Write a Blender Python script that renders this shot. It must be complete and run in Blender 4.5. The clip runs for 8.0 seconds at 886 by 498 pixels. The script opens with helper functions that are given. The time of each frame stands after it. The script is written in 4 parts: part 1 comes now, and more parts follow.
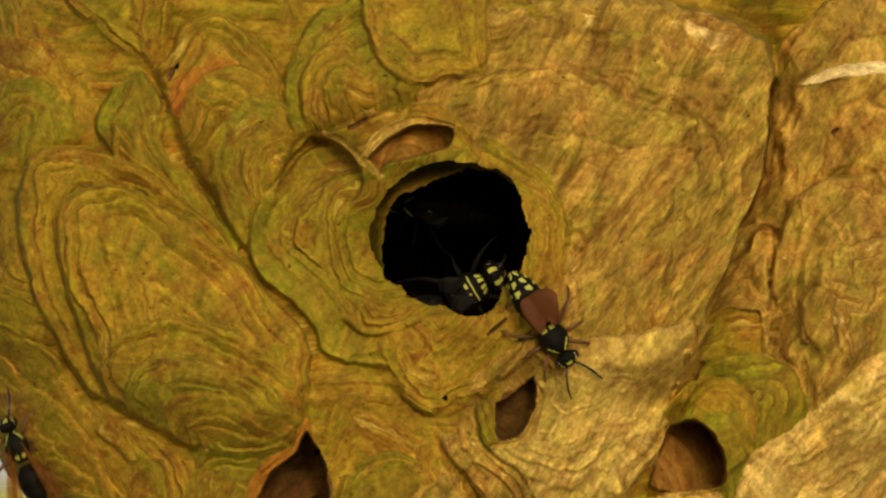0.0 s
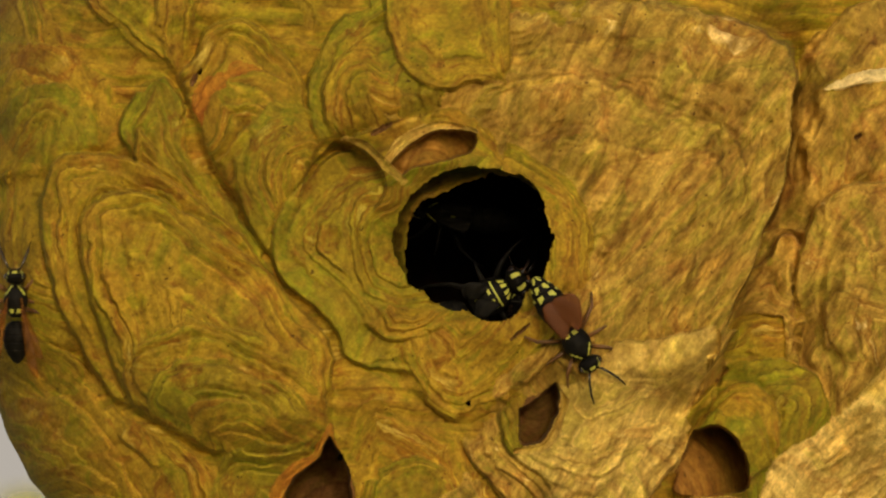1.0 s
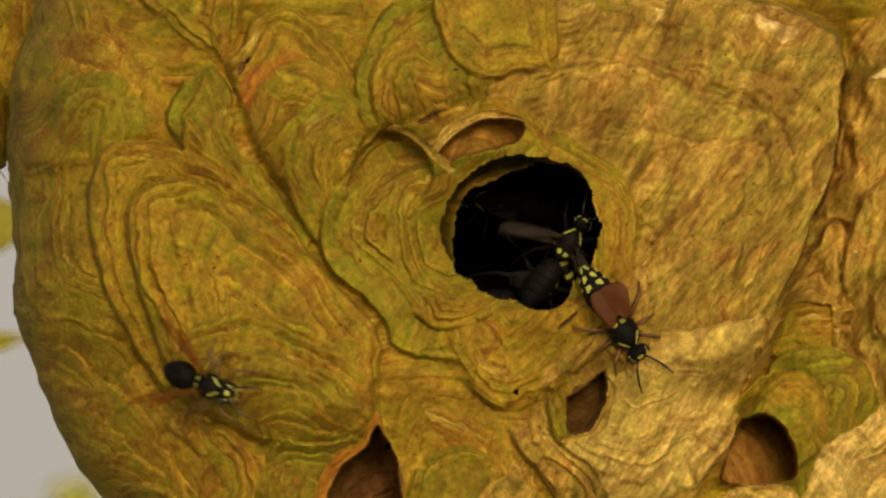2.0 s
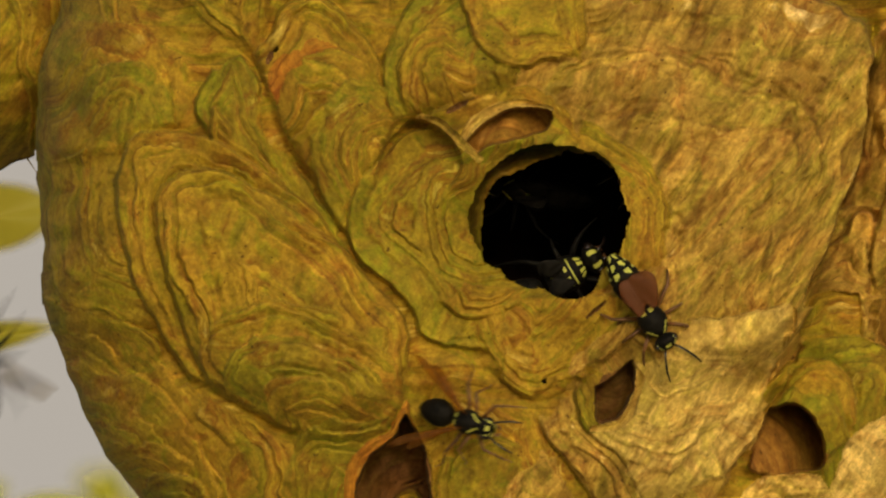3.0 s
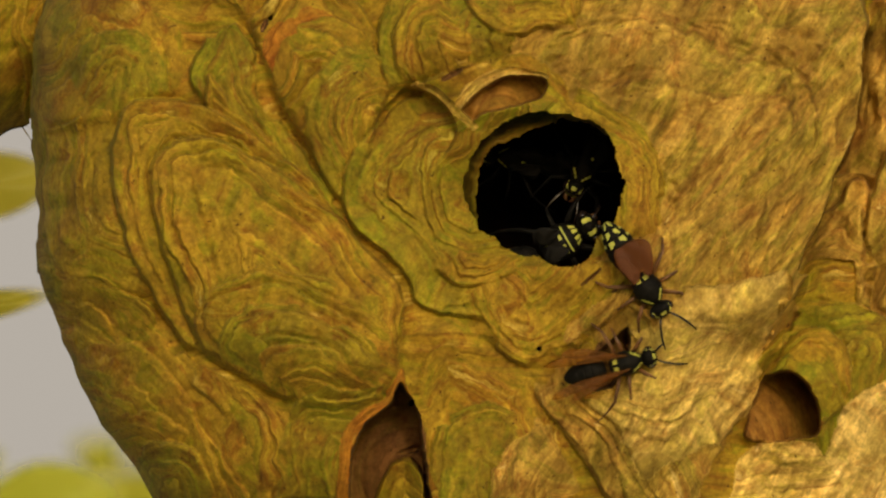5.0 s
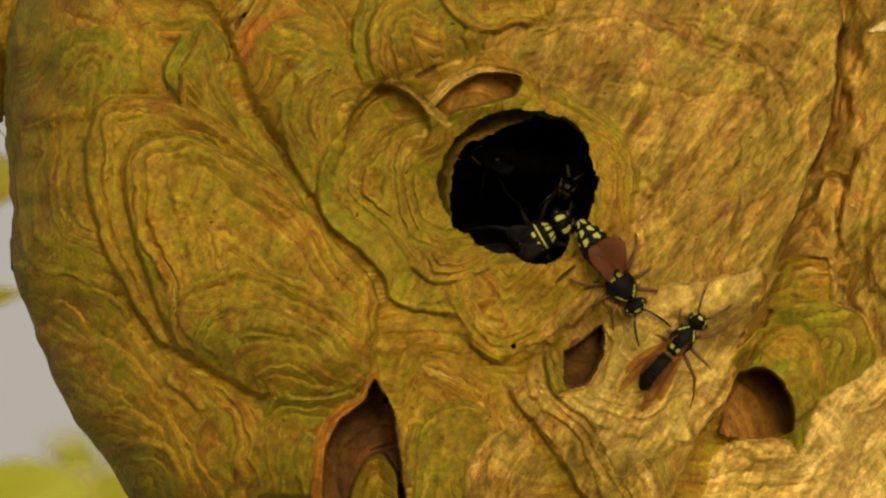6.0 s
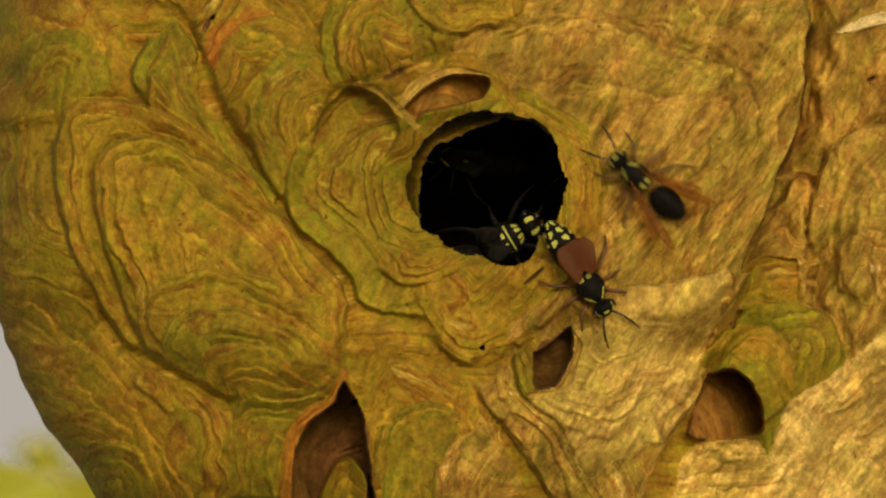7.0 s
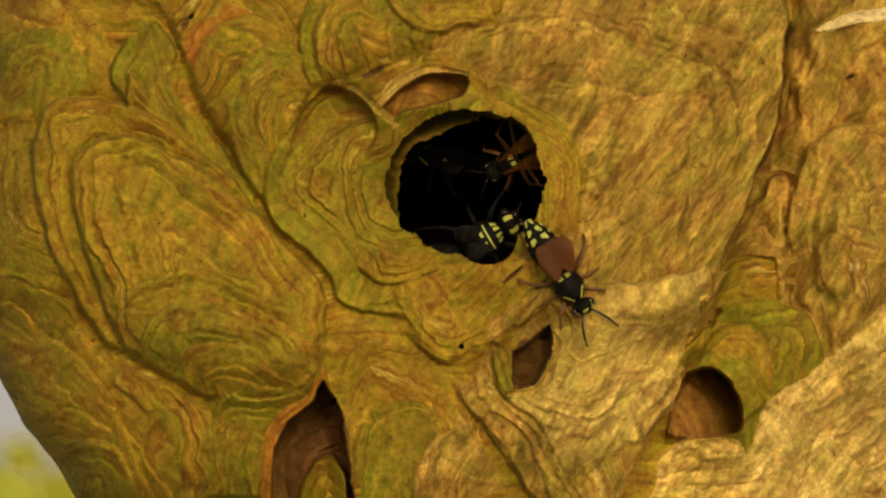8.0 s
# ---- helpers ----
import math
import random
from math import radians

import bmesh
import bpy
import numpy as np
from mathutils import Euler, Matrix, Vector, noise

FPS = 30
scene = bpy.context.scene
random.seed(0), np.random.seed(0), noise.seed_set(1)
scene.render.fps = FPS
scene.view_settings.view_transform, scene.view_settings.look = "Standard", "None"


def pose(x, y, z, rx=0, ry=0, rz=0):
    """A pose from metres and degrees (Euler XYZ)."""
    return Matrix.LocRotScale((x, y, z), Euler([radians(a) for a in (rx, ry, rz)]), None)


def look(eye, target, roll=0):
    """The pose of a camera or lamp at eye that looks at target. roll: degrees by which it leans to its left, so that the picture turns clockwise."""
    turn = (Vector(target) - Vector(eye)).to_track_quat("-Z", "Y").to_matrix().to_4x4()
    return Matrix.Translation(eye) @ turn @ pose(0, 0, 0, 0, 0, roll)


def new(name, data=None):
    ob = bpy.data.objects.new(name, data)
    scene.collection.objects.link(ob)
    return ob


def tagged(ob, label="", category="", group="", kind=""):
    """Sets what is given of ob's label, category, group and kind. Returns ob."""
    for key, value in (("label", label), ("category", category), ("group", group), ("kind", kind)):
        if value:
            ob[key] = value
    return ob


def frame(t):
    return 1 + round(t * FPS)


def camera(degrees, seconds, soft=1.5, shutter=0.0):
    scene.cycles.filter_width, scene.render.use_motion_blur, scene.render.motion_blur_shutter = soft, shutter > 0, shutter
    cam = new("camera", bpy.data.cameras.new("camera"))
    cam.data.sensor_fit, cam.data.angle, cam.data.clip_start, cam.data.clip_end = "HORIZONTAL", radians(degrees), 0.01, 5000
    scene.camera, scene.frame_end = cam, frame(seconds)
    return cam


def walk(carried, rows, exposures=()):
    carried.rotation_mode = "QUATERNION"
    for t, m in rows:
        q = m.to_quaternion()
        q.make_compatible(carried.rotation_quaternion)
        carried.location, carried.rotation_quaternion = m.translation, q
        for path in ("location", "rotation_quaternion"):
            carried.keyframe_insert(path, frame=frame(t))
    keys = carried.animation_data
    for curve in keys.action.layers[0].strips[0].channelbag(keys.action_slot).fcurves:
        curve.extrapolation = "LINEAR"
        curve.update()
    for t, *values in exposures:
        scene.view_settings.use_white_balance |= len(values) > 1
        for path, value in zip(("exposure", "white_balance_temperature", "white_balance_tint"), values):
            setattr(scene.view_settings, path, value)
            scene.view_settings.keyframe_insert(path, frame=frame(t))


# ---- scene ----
# Camera: a long lens on a stand 1.12 m before the nest, panning by about a degree.
EYE, TILT = 1.55, 5.0
FOCAL = 784 / math.tan(radians(4.0))      # lens length in plan units
UNIT = 1.0e-4                             # one plan unit is a tenth of a millimetre
DIST = FOCAL * UNIT
cam = camera(8.0, 8.0, soft=2.2, shutter=0.5)
ROWS = [
    (0.0, 0.0, 0.0, 0.0), (0.5, 0.0905, 0.0437, 0.005), (1.0, 0.2082, 0.0487, 0.0), (1.5, 0.3595, 0.0100, 0.030),
    (2.0, 0.6394, -0.0532, 0.036), (2.2, 0.690, -0.066, 0.040), (3.3, 0.980, -0.205, 0.070),
    (3.5, 1.0176, -0.2451, 0.076), (4.0, 1.0099, -0.3468, 0.080), (4.5, 0.9679, -0.4184, 0.110),
    (4.7, 0.923, -0.432, 0.115), (5.8, 0.664, -0.462, 0.130), (6.0, 0.6133, -0.4681, 0.135),
    (6.5, 0.4478, -0.4574, 0.180), (7.0, 0.3305, -0.4524, 0.270), (7.5, 0.2025, -0.4602, 0.310), (8.0, 0.1393, -0.4653, 0.322),
]
walk(cam, [(t, pose(0, 0, EYE, TILT, 0, 0) @ pose(0, 0, 0, 90 + pitch, roll, yaw)) for t, yaw, pitch, roll in ROWS])
scene.view_settings.exposure = 0.0


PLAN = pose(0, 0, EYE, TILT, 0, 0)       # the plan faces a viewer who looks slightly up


def P(u, v, depth=0.0):
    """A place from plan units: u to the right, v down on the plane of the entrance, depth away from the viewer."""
    k = 1 + depth / FOCAL
    return PLAN @ Vector(((u - 784) * UNIT * k, DIST + depth * UNIT, (441 - v) * UNIT * k))


def places(u, v, depth):
    """The same for arrays."""
    k = 1 + depth / FOCAL
    co = np.stack([(u - 784) * UNIT * k, DIST + depth * UNIT, (441 - v) * UNIT * k], -1).reshape(-1, 3)
    m = np.array(PLAN)
    return co @ m[:3, :3].T + m[:3, 3]


# ---- light ----
SUN_AZ, SUN_EL = 169.0, 14.0              # degrees clockwise from +y, and above the horizon
world = bpy.data.worlds.new("sky")
scene.world = world
world.use_nodes = True
wn = world.node_tree.nodes
sky = wn.new("ShaderNodeTexSky")
sky.sky_type, sky.sun_disc = "NISHITA", False
sky.sun_elevation, sky.sun_rotation, sky.dust_density = radians(SUN_EL), radians(SUN_AZ), 4.0
world.node_tree.links.new(sky.outputs[0], wn["Background"].inputs[0])
wn["Background"].inputs[1].default_value = 0.134
sun = new("sun", bpy.data.lights.new("sun", "SUN"))
sun.data.energy, sun.data.angle, sun.data.color = 0.86, radians(6.0), (1.0, 0.82, 0.56)
sd = Vector((math.sin(radians(SUN_AZ)) * math.cos(radians(SUN_EL)), math.cos(radians(SUN_AZ)) * math.cos(radians(SUN_EL)), math.sin(radians(SUN_EL))))
sun.matrix_world = look(sd * 6 + Vector((0, 1, EYE)), (0, 1, EYE))


# ---- materials ----
def material(name):
    m = bpy.data.materials.new(name)
    m.use_nodes = True
    nt = m.node_tree
    return m, nt, nt.nodes["Principled BSDF"]


def node(nt, kind, **sets):
    n = nt.nodes.new(kind)
    for k, v in sets.items():
        if k in n.inputs:
            n.inputs[k].default_value = v
        else:
            setattr(n, k, v)
    return n


def ramp(nt, stops):
    n = nt.nodes.new("ShaderNodeValToRGB")
    e = n.color_ramp.elements
    while len(e) > 1:
        e.remove(e[-1])
    e[0].position, e[0].color = stops[0][0], (*stops[0][1], 1)
    for p, c in stops[1:]:
        q = e.new(p)
        q.color = (*c, 1)
    return n


def paper(name, tan, olive, brown, pale, comb=1.0, dapple=0.4, streak=0.0):
    """Chewed-wood paper: bands of colour along the growth lines, fibres, green stains and specks, with dappled light
    and groove shade painted in.
    """
    m, nt, b = material(name)
    L = nt.links.new
    fib = node(nt, "ShaderNodeAttribute", attribute_name="fib")
    band_map = node(nt, "ShaderNodeVectorMath", operation="MULTIPLY")
    band_map.inputs[1].default_value = (0.025, 0.012 / comb, 1.0)
    L(fib.outputs["Vector"], band_map.inputs[0])
    band = node(nt, "ShaderNodeTexNoise", Scale=1.0, Detail=4.0, Roughness=0.58, Distortion=1.0)
    L(band_map.outputs[0], band.inputs["Vector"])
    cr = ramp(nt, [(0.33, brown), (0.40, tan), (0.455, olive), (0.49, tan), (0.535, tan), (0.565, brown), (0.595, tan), (0.645, pale)])
    strips = []
    for width, seed in ((34.0, 0.0), (11.3, 5.0)):
        count = node(nt, "ShaderNodeSeparateXYZ")
        shift = node(nt, "ShaderNodeVectorMath", operation="MULTIPLY_ADD")
        shift.inputs[1].default_value, shift.inputs[2].default_value = (1 / width, 0.0, 1.0), (seed, 0.0, 0.0)
        L(fib.outputs["Vector"], shift.inputs[0]), L(shift.outputs[0], count.inputs[0])
        whole = node(nt, "ShaderNodeMath", operation="FLOOR")
        L(count.outputs[0], whole.inputs[0])
        run = node(nt, "ShaderNodeVectorMath", operation="MULTIPLY")
        run.inputs[1].default_value = (0.0, 0.006, 0.0)
        L(fib.outputs["Vector"], run.inputs[0])
        key = node(nt, "ShaderNodeCombineXYZ")
        jump = node(nt, "ShaderNodeMath", operation="MULTIPLY")
        jump.inputs[1].default_value = 7.31
        L(whole.outputs[0], jump.inputs[0]), L(jump.outputs[0], key.inputs[0]), L(count.outputs[2], key.inputs[2])
        both = node(nt, "ShaderNodeVectorMath", operation="ADD")
        L(key.outputs[0], both.inputs[0]), L(run.outputs[0], both.inputs[1])
        own = node(nt, "ShaderNodeTexNoise", Scale=1.0, Detail=2.0, Roughness=0.6)
        L(both.outputs[0], own.inputs["Vector"])
        strips.append(own)
    blend = node(nt, "ShaderNodeMix", data_type="FLOAT")
    blend.inputs[0].default_value = 0.4
    L(strips[0].outputs["Fac"], blend.inputs[2]), L(strips[1].outputs["Fac"], blend.inputs[3])
    blend2 = node(nt, "ShaderNodeMix", data_type="FLOAT")
    blend2.inputs[0].default_value = 0.45
    L(blend.outputs[0], blend2.inputs[2]), L(band.outputs["Fac"], blend2.inputs[3])
    L(blend2.outputs[0], cr.inputs[0])
    fm = node(nt, "ShaderNodeVectorMath", operation="MULTIPLY")
    fm.inputs[1].default_value = (0.27, 0.026, 1.0)
    L(fib.outputs["Vector"], fm.inputs[0])
    fibre = node(nt, "ShaderNodeTexNoise", Scale=1.0, Detail=5.0, Roughness=0.7)
    L(fm.outputs[0], fibre.inputs["Vector"])
    fr = ramp(nt, [(0.30, (0.55, 0.50, 0.45)), (0.52, (1, 1, 1)), (0.72, (1.35, 1.32, 1.3))])
    L(fibre.outputs["Fac"], fr.inputs[0])
    mul = node(nt, "ShaderNodeMix", data_type="RGBA", blend_type="MULTIPLY")
    mul.inputs["Factor"].default_value = 0.55
    L(cr.outputs[0], mul.inputs["A"]), L(fr.outputs[0], mul.inputs["B"])
    pos = node(nt, "ShaderNodeNewGeometry")
    blot = node(nt, "ShaderNodeTexNoise", Scale=80.0, Detail=6.0, Roughness=0.66)
    L(pos.outputs["Position"], blot.inputs["Vector"])
    br = ramp(nt, [(0.47, (0, 0, 0)), (0.60, (1, 1, 1))])
    L(blot.outputs["Fac"], br.inputs[0])
    mo = node(nt, "ShaderNodeMix", data_type="RGBA", blend_type="MIX")
    half = node(nt, "ShaderNodeMath", operation="MULTIPLY")
    half.inputs[1].default_value = 0.4
    L(br.outputs[0], half.inputs[0]), L(half.outputs[0], mo.inputs["Factor"])
    L(mul.outputs["Result"], mo.inputs["A"])
    mo.inputs["B"].default_value = (*olive, 1)
    blot2 = node(nt, "ShaderNodeTexNoise", Scale=120.0, Detail=6.0, Roughness=0.68)
    off = node(nt, "ShaderNodeVectorMath", operation="ADD")
    off.inputs[1].default_value = (3.1, 7.7, 1.3)
    L(pos.outputs["Position"], off.inputs[0]), L(off.outputs[0], blot2.inputs["Vector"])
    br2 = ramp(nt, [(0.48, (0, 0, 0)), (0.62, (0.42, 0.42, 0.42))])
    L(blot2.outputs["Fac"], br2.inputs[0])
    mo2 = node(nt, "ShaderNodeMix", data_type="RGBA", blend_type="MIX")
    L(br2.outputs[0], mo2.inputs["Factor"]), L(mo.outputs["Result"], mo2.inputs["A"])
    mo2.inputs["B"].default_value = (*brown, 1)
    mo = mo2
    # each strip of paper ends in a paler edge, its groove darkened as shade
    sep = node(nt, "ShaderNodeSeparateXYZ")
    L(fib.outputs["Vector"], sep.inputs[0])
    ph = node(nt, "ShaderNodeMath", operation="DIVIDE")
    ph.inputs[1].default_value = 34.0
    L(sep.outputs[0], ph.inputs[0])
    fr2 = node(nt, "ShaderNodeMath", operation="FRACT")
    L(ph.outputs[0], fr2.inputs[0])
    er = ramp(nt, [(0.0, (0.66, 0.58, 0.50)), (0.05, (0.85, 0.8, 0.75)), (0.12, (1.36, 1.38, 1.5)), (0.34, (1.2, 1.2, 1.23)), (0.5, (1, 1, 1)), (0.92, (0.92, 0.9, 0.88)), (1.0, (0.66, 0.58, 0.50))])
    L(fr2.outputs[0], er.inputs[0])
    me_ = node(nt, "ShaderNodeMix", data_type="RGBA", blend_type="MULTIPLY")
    vary = ramp(nt, [(0.40, (0.0, 0.0, 0.0)), (0.60, (1.0, 1.0, 1.0))])
    big = node(nt, "ShaderNodeTexNoise", Scale=150.0, Detail=5.0, Roughness=0.65)
    L(pos.outputs["Position"], big.inputs["Vector"])
    L(big.outputs["Fac"], vary.inputs[0])
    L(vary.outputs[0], me_.inputs["Factor"])
    L(mo.outputs["Result"], me_.inputs["A"]), L(er.outputs[0], me_.inputs["B"])
    # soft slanting patches: dappled light laid over the paper's colour
    pr = ramp(nt, [(0.34, (0.72, 0.68, 0.62)), (0.5, (1, 1, 1)), (0.66, (1.38, 1.42, 1.6))])
    wide_ = node(nt, "ShaderNodeTexNoise", Scale=95.0, Detail=4.0, Roughness=0.6, Distortion=0.8)
    slant = node(nt, "ShaderNodeVectorRotate", rotation_type="AXIS_ANGLE")
    slant.inputs["Axis"].default_value, slant.inputs["Angle"].default_value = (0, 1, 0), radians(-36)
    long_ = node(nt, "ShaderNodeVectorMath", operation="MULTIPLY")
    long_.inputs[1].default_value = (1.5, 1.0, 0.5)
    L(pos.outputs["Position"], slant.inputs["Vector"]), L(slant.outputs[0], long_.inputs[0]), L(long_.outputs[0], wide_.inputs["Vector"])
    L(wide_.outputs["Fac"], pr.inputs[0])
    mp = node(nt, "ShaderNodeMix", data_type="RGBA", blend_type="MULTIPLY")
    mp.inputs["Factor"].default_value = dapple
    L(me_.outputs["Result"], mp.inputs["A"]), L(pr.outputs[0], mp.inputs["B"])
    mott = node(nt, "ShaderNodeTexNoise", Scale=1.0, Detail=6.0, Roughness=0.7)
    mv = node(nt, "ShaderNodeVectorMath", operation="MULTIPLY")
    mv.inputs[1].default_value = (0.055, 0.036, 1.0)
    L(fib.outputs["Vector"], mv.inputs[0])
    L(mv.outputs[0], mott.inputs["Vector"])
    mr = ramp(nt, [(0.33, (0.62, 0.56, 0.50)), (0.5, (1, 1, 1)), (0.68, (1.32, 1.32, 1.4))])
    L(mott.outputs["Fac"], mr.inputs[0])
    mm = node(nt, "ShaderNodeMix", data_type="RGBA", blend_type="MULTIPLY")
    mm.inputs["Factor"].default_value = 0.75
    L(mp.outputs["Result"], mm.inputs["A"]), L(mr.outputs[0], mm.inputs["B"])
    # dark specks of dirt
    sp = node(nt, "ShaderNodeTexNoise", Scale=900.0, Detail=2.0)
    L(pos.outputs["Position"], sp.inputs["Vector"])
    sr = ramp(nt, [(0.24, (0.35, 0.28, 0.2)), (0.31, (1, 1, 1))])
    L(sp.outputs["Fac"], sr.inputs[0])
    ms = node(nt, "ShaderNodeMix", data_type="RGBA", blend_type="MULTIPLY")
    ms.inputs["Factor"].default_value = 1.0
    L(mm.outputs["Result"], ms.inputs["A"]), L(sr.outputs[0], ms.inputs["B"])
    gr = node(nt, "ShaderNodeTexNoise", Scale=1100.0, Detail=5.0, Roughness=0.7)
    L(pos.outputs["Position"], gr.inputs["Vector"])
    grr = ramp(nt, [(0.30, (0.62, 0.60, 0.56)), (0.70, (1.32, 1.32, 1.36))])
    L(gr.outputs["Fac"], grr.inputs[0])
    mg = node(nt, "ShaderNodeMix", data_type="RGBA", blend_type="MULTIPLY")
    mg.inputs["Factor"].default_value = 0.8
    L(ms.outputs["Result"], mg.inputs["A"]), L(grr.outputs[0], mg.inputs["B"])
    # long fibres laid slantwise
    turn = node(nt, "ShaderNodeVectorRotate", rotation_type="AXIS_ANGLE")
    turn.inputs["Axis"].default_value, turn.inputs["Angle"].default_value = (0, 1, 0), radians(-30)
    L(pos.outputs["Position"], turn.inputs["Vector"])
    sm = node(nt, "ShaderNodeVectorMath", operation="MULTIPLY")
    sm.inputs[1].default_value = (420.0, 120.0, 95.0)
    L(turn.outputs[0], sm.inputs[0])
    hair = node(nt, "ShaderNodeTexNoise", Scale=1.0, Detail=5.0, Roughness=0.65, Distortion=1.6)
    L(sm.outputs[0], hair.inputs["Vector"])
    hr_ = ramp(nt, [(0.34, (0.68, 0.62, 0.52)), (0.48, (1, 1, 1)), (0.56, (1.1, 1.11, 1.13)), (0.66, (1.42, 1.46, 1.7))])
    L(hair.outputs["Fac"], hr_.inputs[0])
    mh = node(nt, "ShaderNodeMix", data_type="RGBA", blend_type="MULTIPLY")
    mh.inputs["Factor"].default_value = streak
    L(mg.outputs["Result"], mh.inputs["A"]), L(hr_.outputs[0], mh.inputs["B"])
    L(mh.outputs["Result"], b.inputs["Base Color"])
    b.inputs["Roughness"].default_value = 0.82
    b.inputs["Specular IOR Level"].default_value = 0.25
    bump = node(nt, "ShaderNodeBump", Strength=0.45, Distance=0.0003)
    grain = node(nt, "ShaderNodeTexNoise", Scale=1500.0, Detail=3.0)
    L(pos.outputs["Position"], grain.inputs["Vector"])
    add = node(nt, "ShaderNodeMath", operation="MULTIPLY_ADD")
    add.inputs[1].default_value = 0.35
    L(grain.outputs["Fac"], add.inputs[0]), L(fibre.outputs["Fac"], add.inputs[2])
    ridge = node(nt, "ShaderNodeMath", operation="MULTIPLY_ADD")
    ridge.inputs[1].default_value = 4.0 * streak
    L(hair.outputs["Fac"], ridge.inputs[0]), L(add.outputs[0], ridge.inputs[2])
    L(ridge.outputs[0], bump.inputs["Height"]), L(bump.outputs[0], b.inputs["Normal"])
    return m


PAPER = paper("nest_paper", (0.325, 0.208, 0.012), (0.225, 0.190, 0.005), (0.240, 0.108, 0.007), (0.60, 0.440, 0.080), 1.5, 0.5, 0.3)
PAPER_TAN = paper("nest_paper_tan", (0.375, 0.238, 0.034), (0.27, 0.208, 0.019), (0.29, 0.142, 0.019), (0.80, 0.600, 0.22), 1.0, 1.0, 0.95)
PAPER_GREEN = paper("nest_paper_green", (0.255, 0.188, 0.009), (0.180, 0.178, 0.004), (0.210, 0.102, 0.006), (0.48, 0.395, 0.055), 1.5, 0.5, 0.3)
# pale papers; below the entrance and lower right their colour carries sunlight
PAPER_PALE_SUN = paper("nest_paper_pale_sun", (0.55, 0.388, 0.084), (0.44, 0.335, 0.050), (0.45, 0.262, 0.050), (0.88, 0.700, 0.31), 1.0, 0.8, 0.95)
PAPER_SUNLIT = paper("nest_paper_sunlit", (0.61, 0.440, 0.110), (0.49, 0.375, 0.070), (0.51, 0.310, 0.068), (0.95, 0.790, 0.40), 1.0, 0.8, 1.0)
PAPER_BLEACHED = paper("nest_paper_bleached", (0.80, 0.66, 0.30), (0.72, 0.60, 0.26), (0.70, 0.52, 0.22), (0.95, 0.86, 0.55), 1.0, 0.3, 0.3)
# hollow insides: brown paper, with the hollows' own shade deepening the colour
PAPER_BROWN_SHADE = paper("nest_paper_brown_shade", (0.16, 0.075, 0.018), (0.15, 0.09, 0.015), (0.11, 0.045, 0.012), (0.24, 0.13, 0.04))
PAPER_UMBER_SHADE = paper("nest_paper_umber_shade", (0.27, 0.135, 0.016), (0.24, 0.14, 0.015), (0.19, 0.080, 0.010), (0.36, 0.20, 0.04))
PAPER_RUST = paper("nest_paper_rust", (0.34, 0.145, 0.010), (0.30, 0.155, 0.010), (0.27, 0.085, 0.006), (0.46, 0.25, 0.03))


def simple(name, color, rough, spec=0.5, noise_scale=0.0, amount=0.3, bump=0.0):
    m, nt, b = material(name)
    b.inputs["Base Color"].default_value = (*color, 1)
    b.inputs["Roughness"].default_value = rough
    b.inputs["Specular IOR Level"].default_value = spec
    if noise_scale:
        tc = node(nt, "ShaderNodeTexCoord")
        n = node(nt, "ShaderNodeTexNoise", Scale=noise_scale, Detail=4.0)
        nt.links.new(tc.outputs["Object"], n.inputs["Vector"])
        r = ramp(nt, [(0.3, tuple(c * (1 - amount) for c in color)), (0.7, tuple(min(1, c * (1 + amount)) for c in color))])
        nt.links.new(n.outputs["Fac"], r.inputs[0])
        nt.links.new(r.outputs[0], b.inputs["Base Color"])
        if bump:
            bp = node(nt, "ShaderNodeBump", Strength=bump, Distance=0.0005)
            nt.links.new(n.outputs["Fac"], bp.inputs["Height"])
            nt.links.new(bp.outputs[0], b.inputs["Normal"])
    return m


CHITIN = simple("black_chitin", (0.007, 0.0065, 0.005), 0.55, 0.06, 900.0, 0.5, 0.3)
CREAM = simple("cream_marking", (0.46, 0.47, 0.075), 0.5, 0.3, 900.0, 0.15)
EYE_BLACK = simple("eye", (0.015, 0.010, 0.008), 0.2, 0.6)
LEG = simple("leg_chitin", (0.11, 0.048, 0.012), 0.45, 0.4, 700.0, 0.5)
BARK = simple("bark", (0.12, 0.085, 0.06), 0.9, 0.2, 14.0, 0.5, 1.0)
EARTH = simple("bounce_ground", (0.46, 0.40, 0.22), 0.95, 0.1, 0.6, 0.5, 0.6)
# near-black colour: the shade inside, where sun would reach the walls
NEST_SHADE = simple("nest_inside_shade", (0.020, 0.013, 0.008), 0.95, 0.05, 250.0, 0.5)


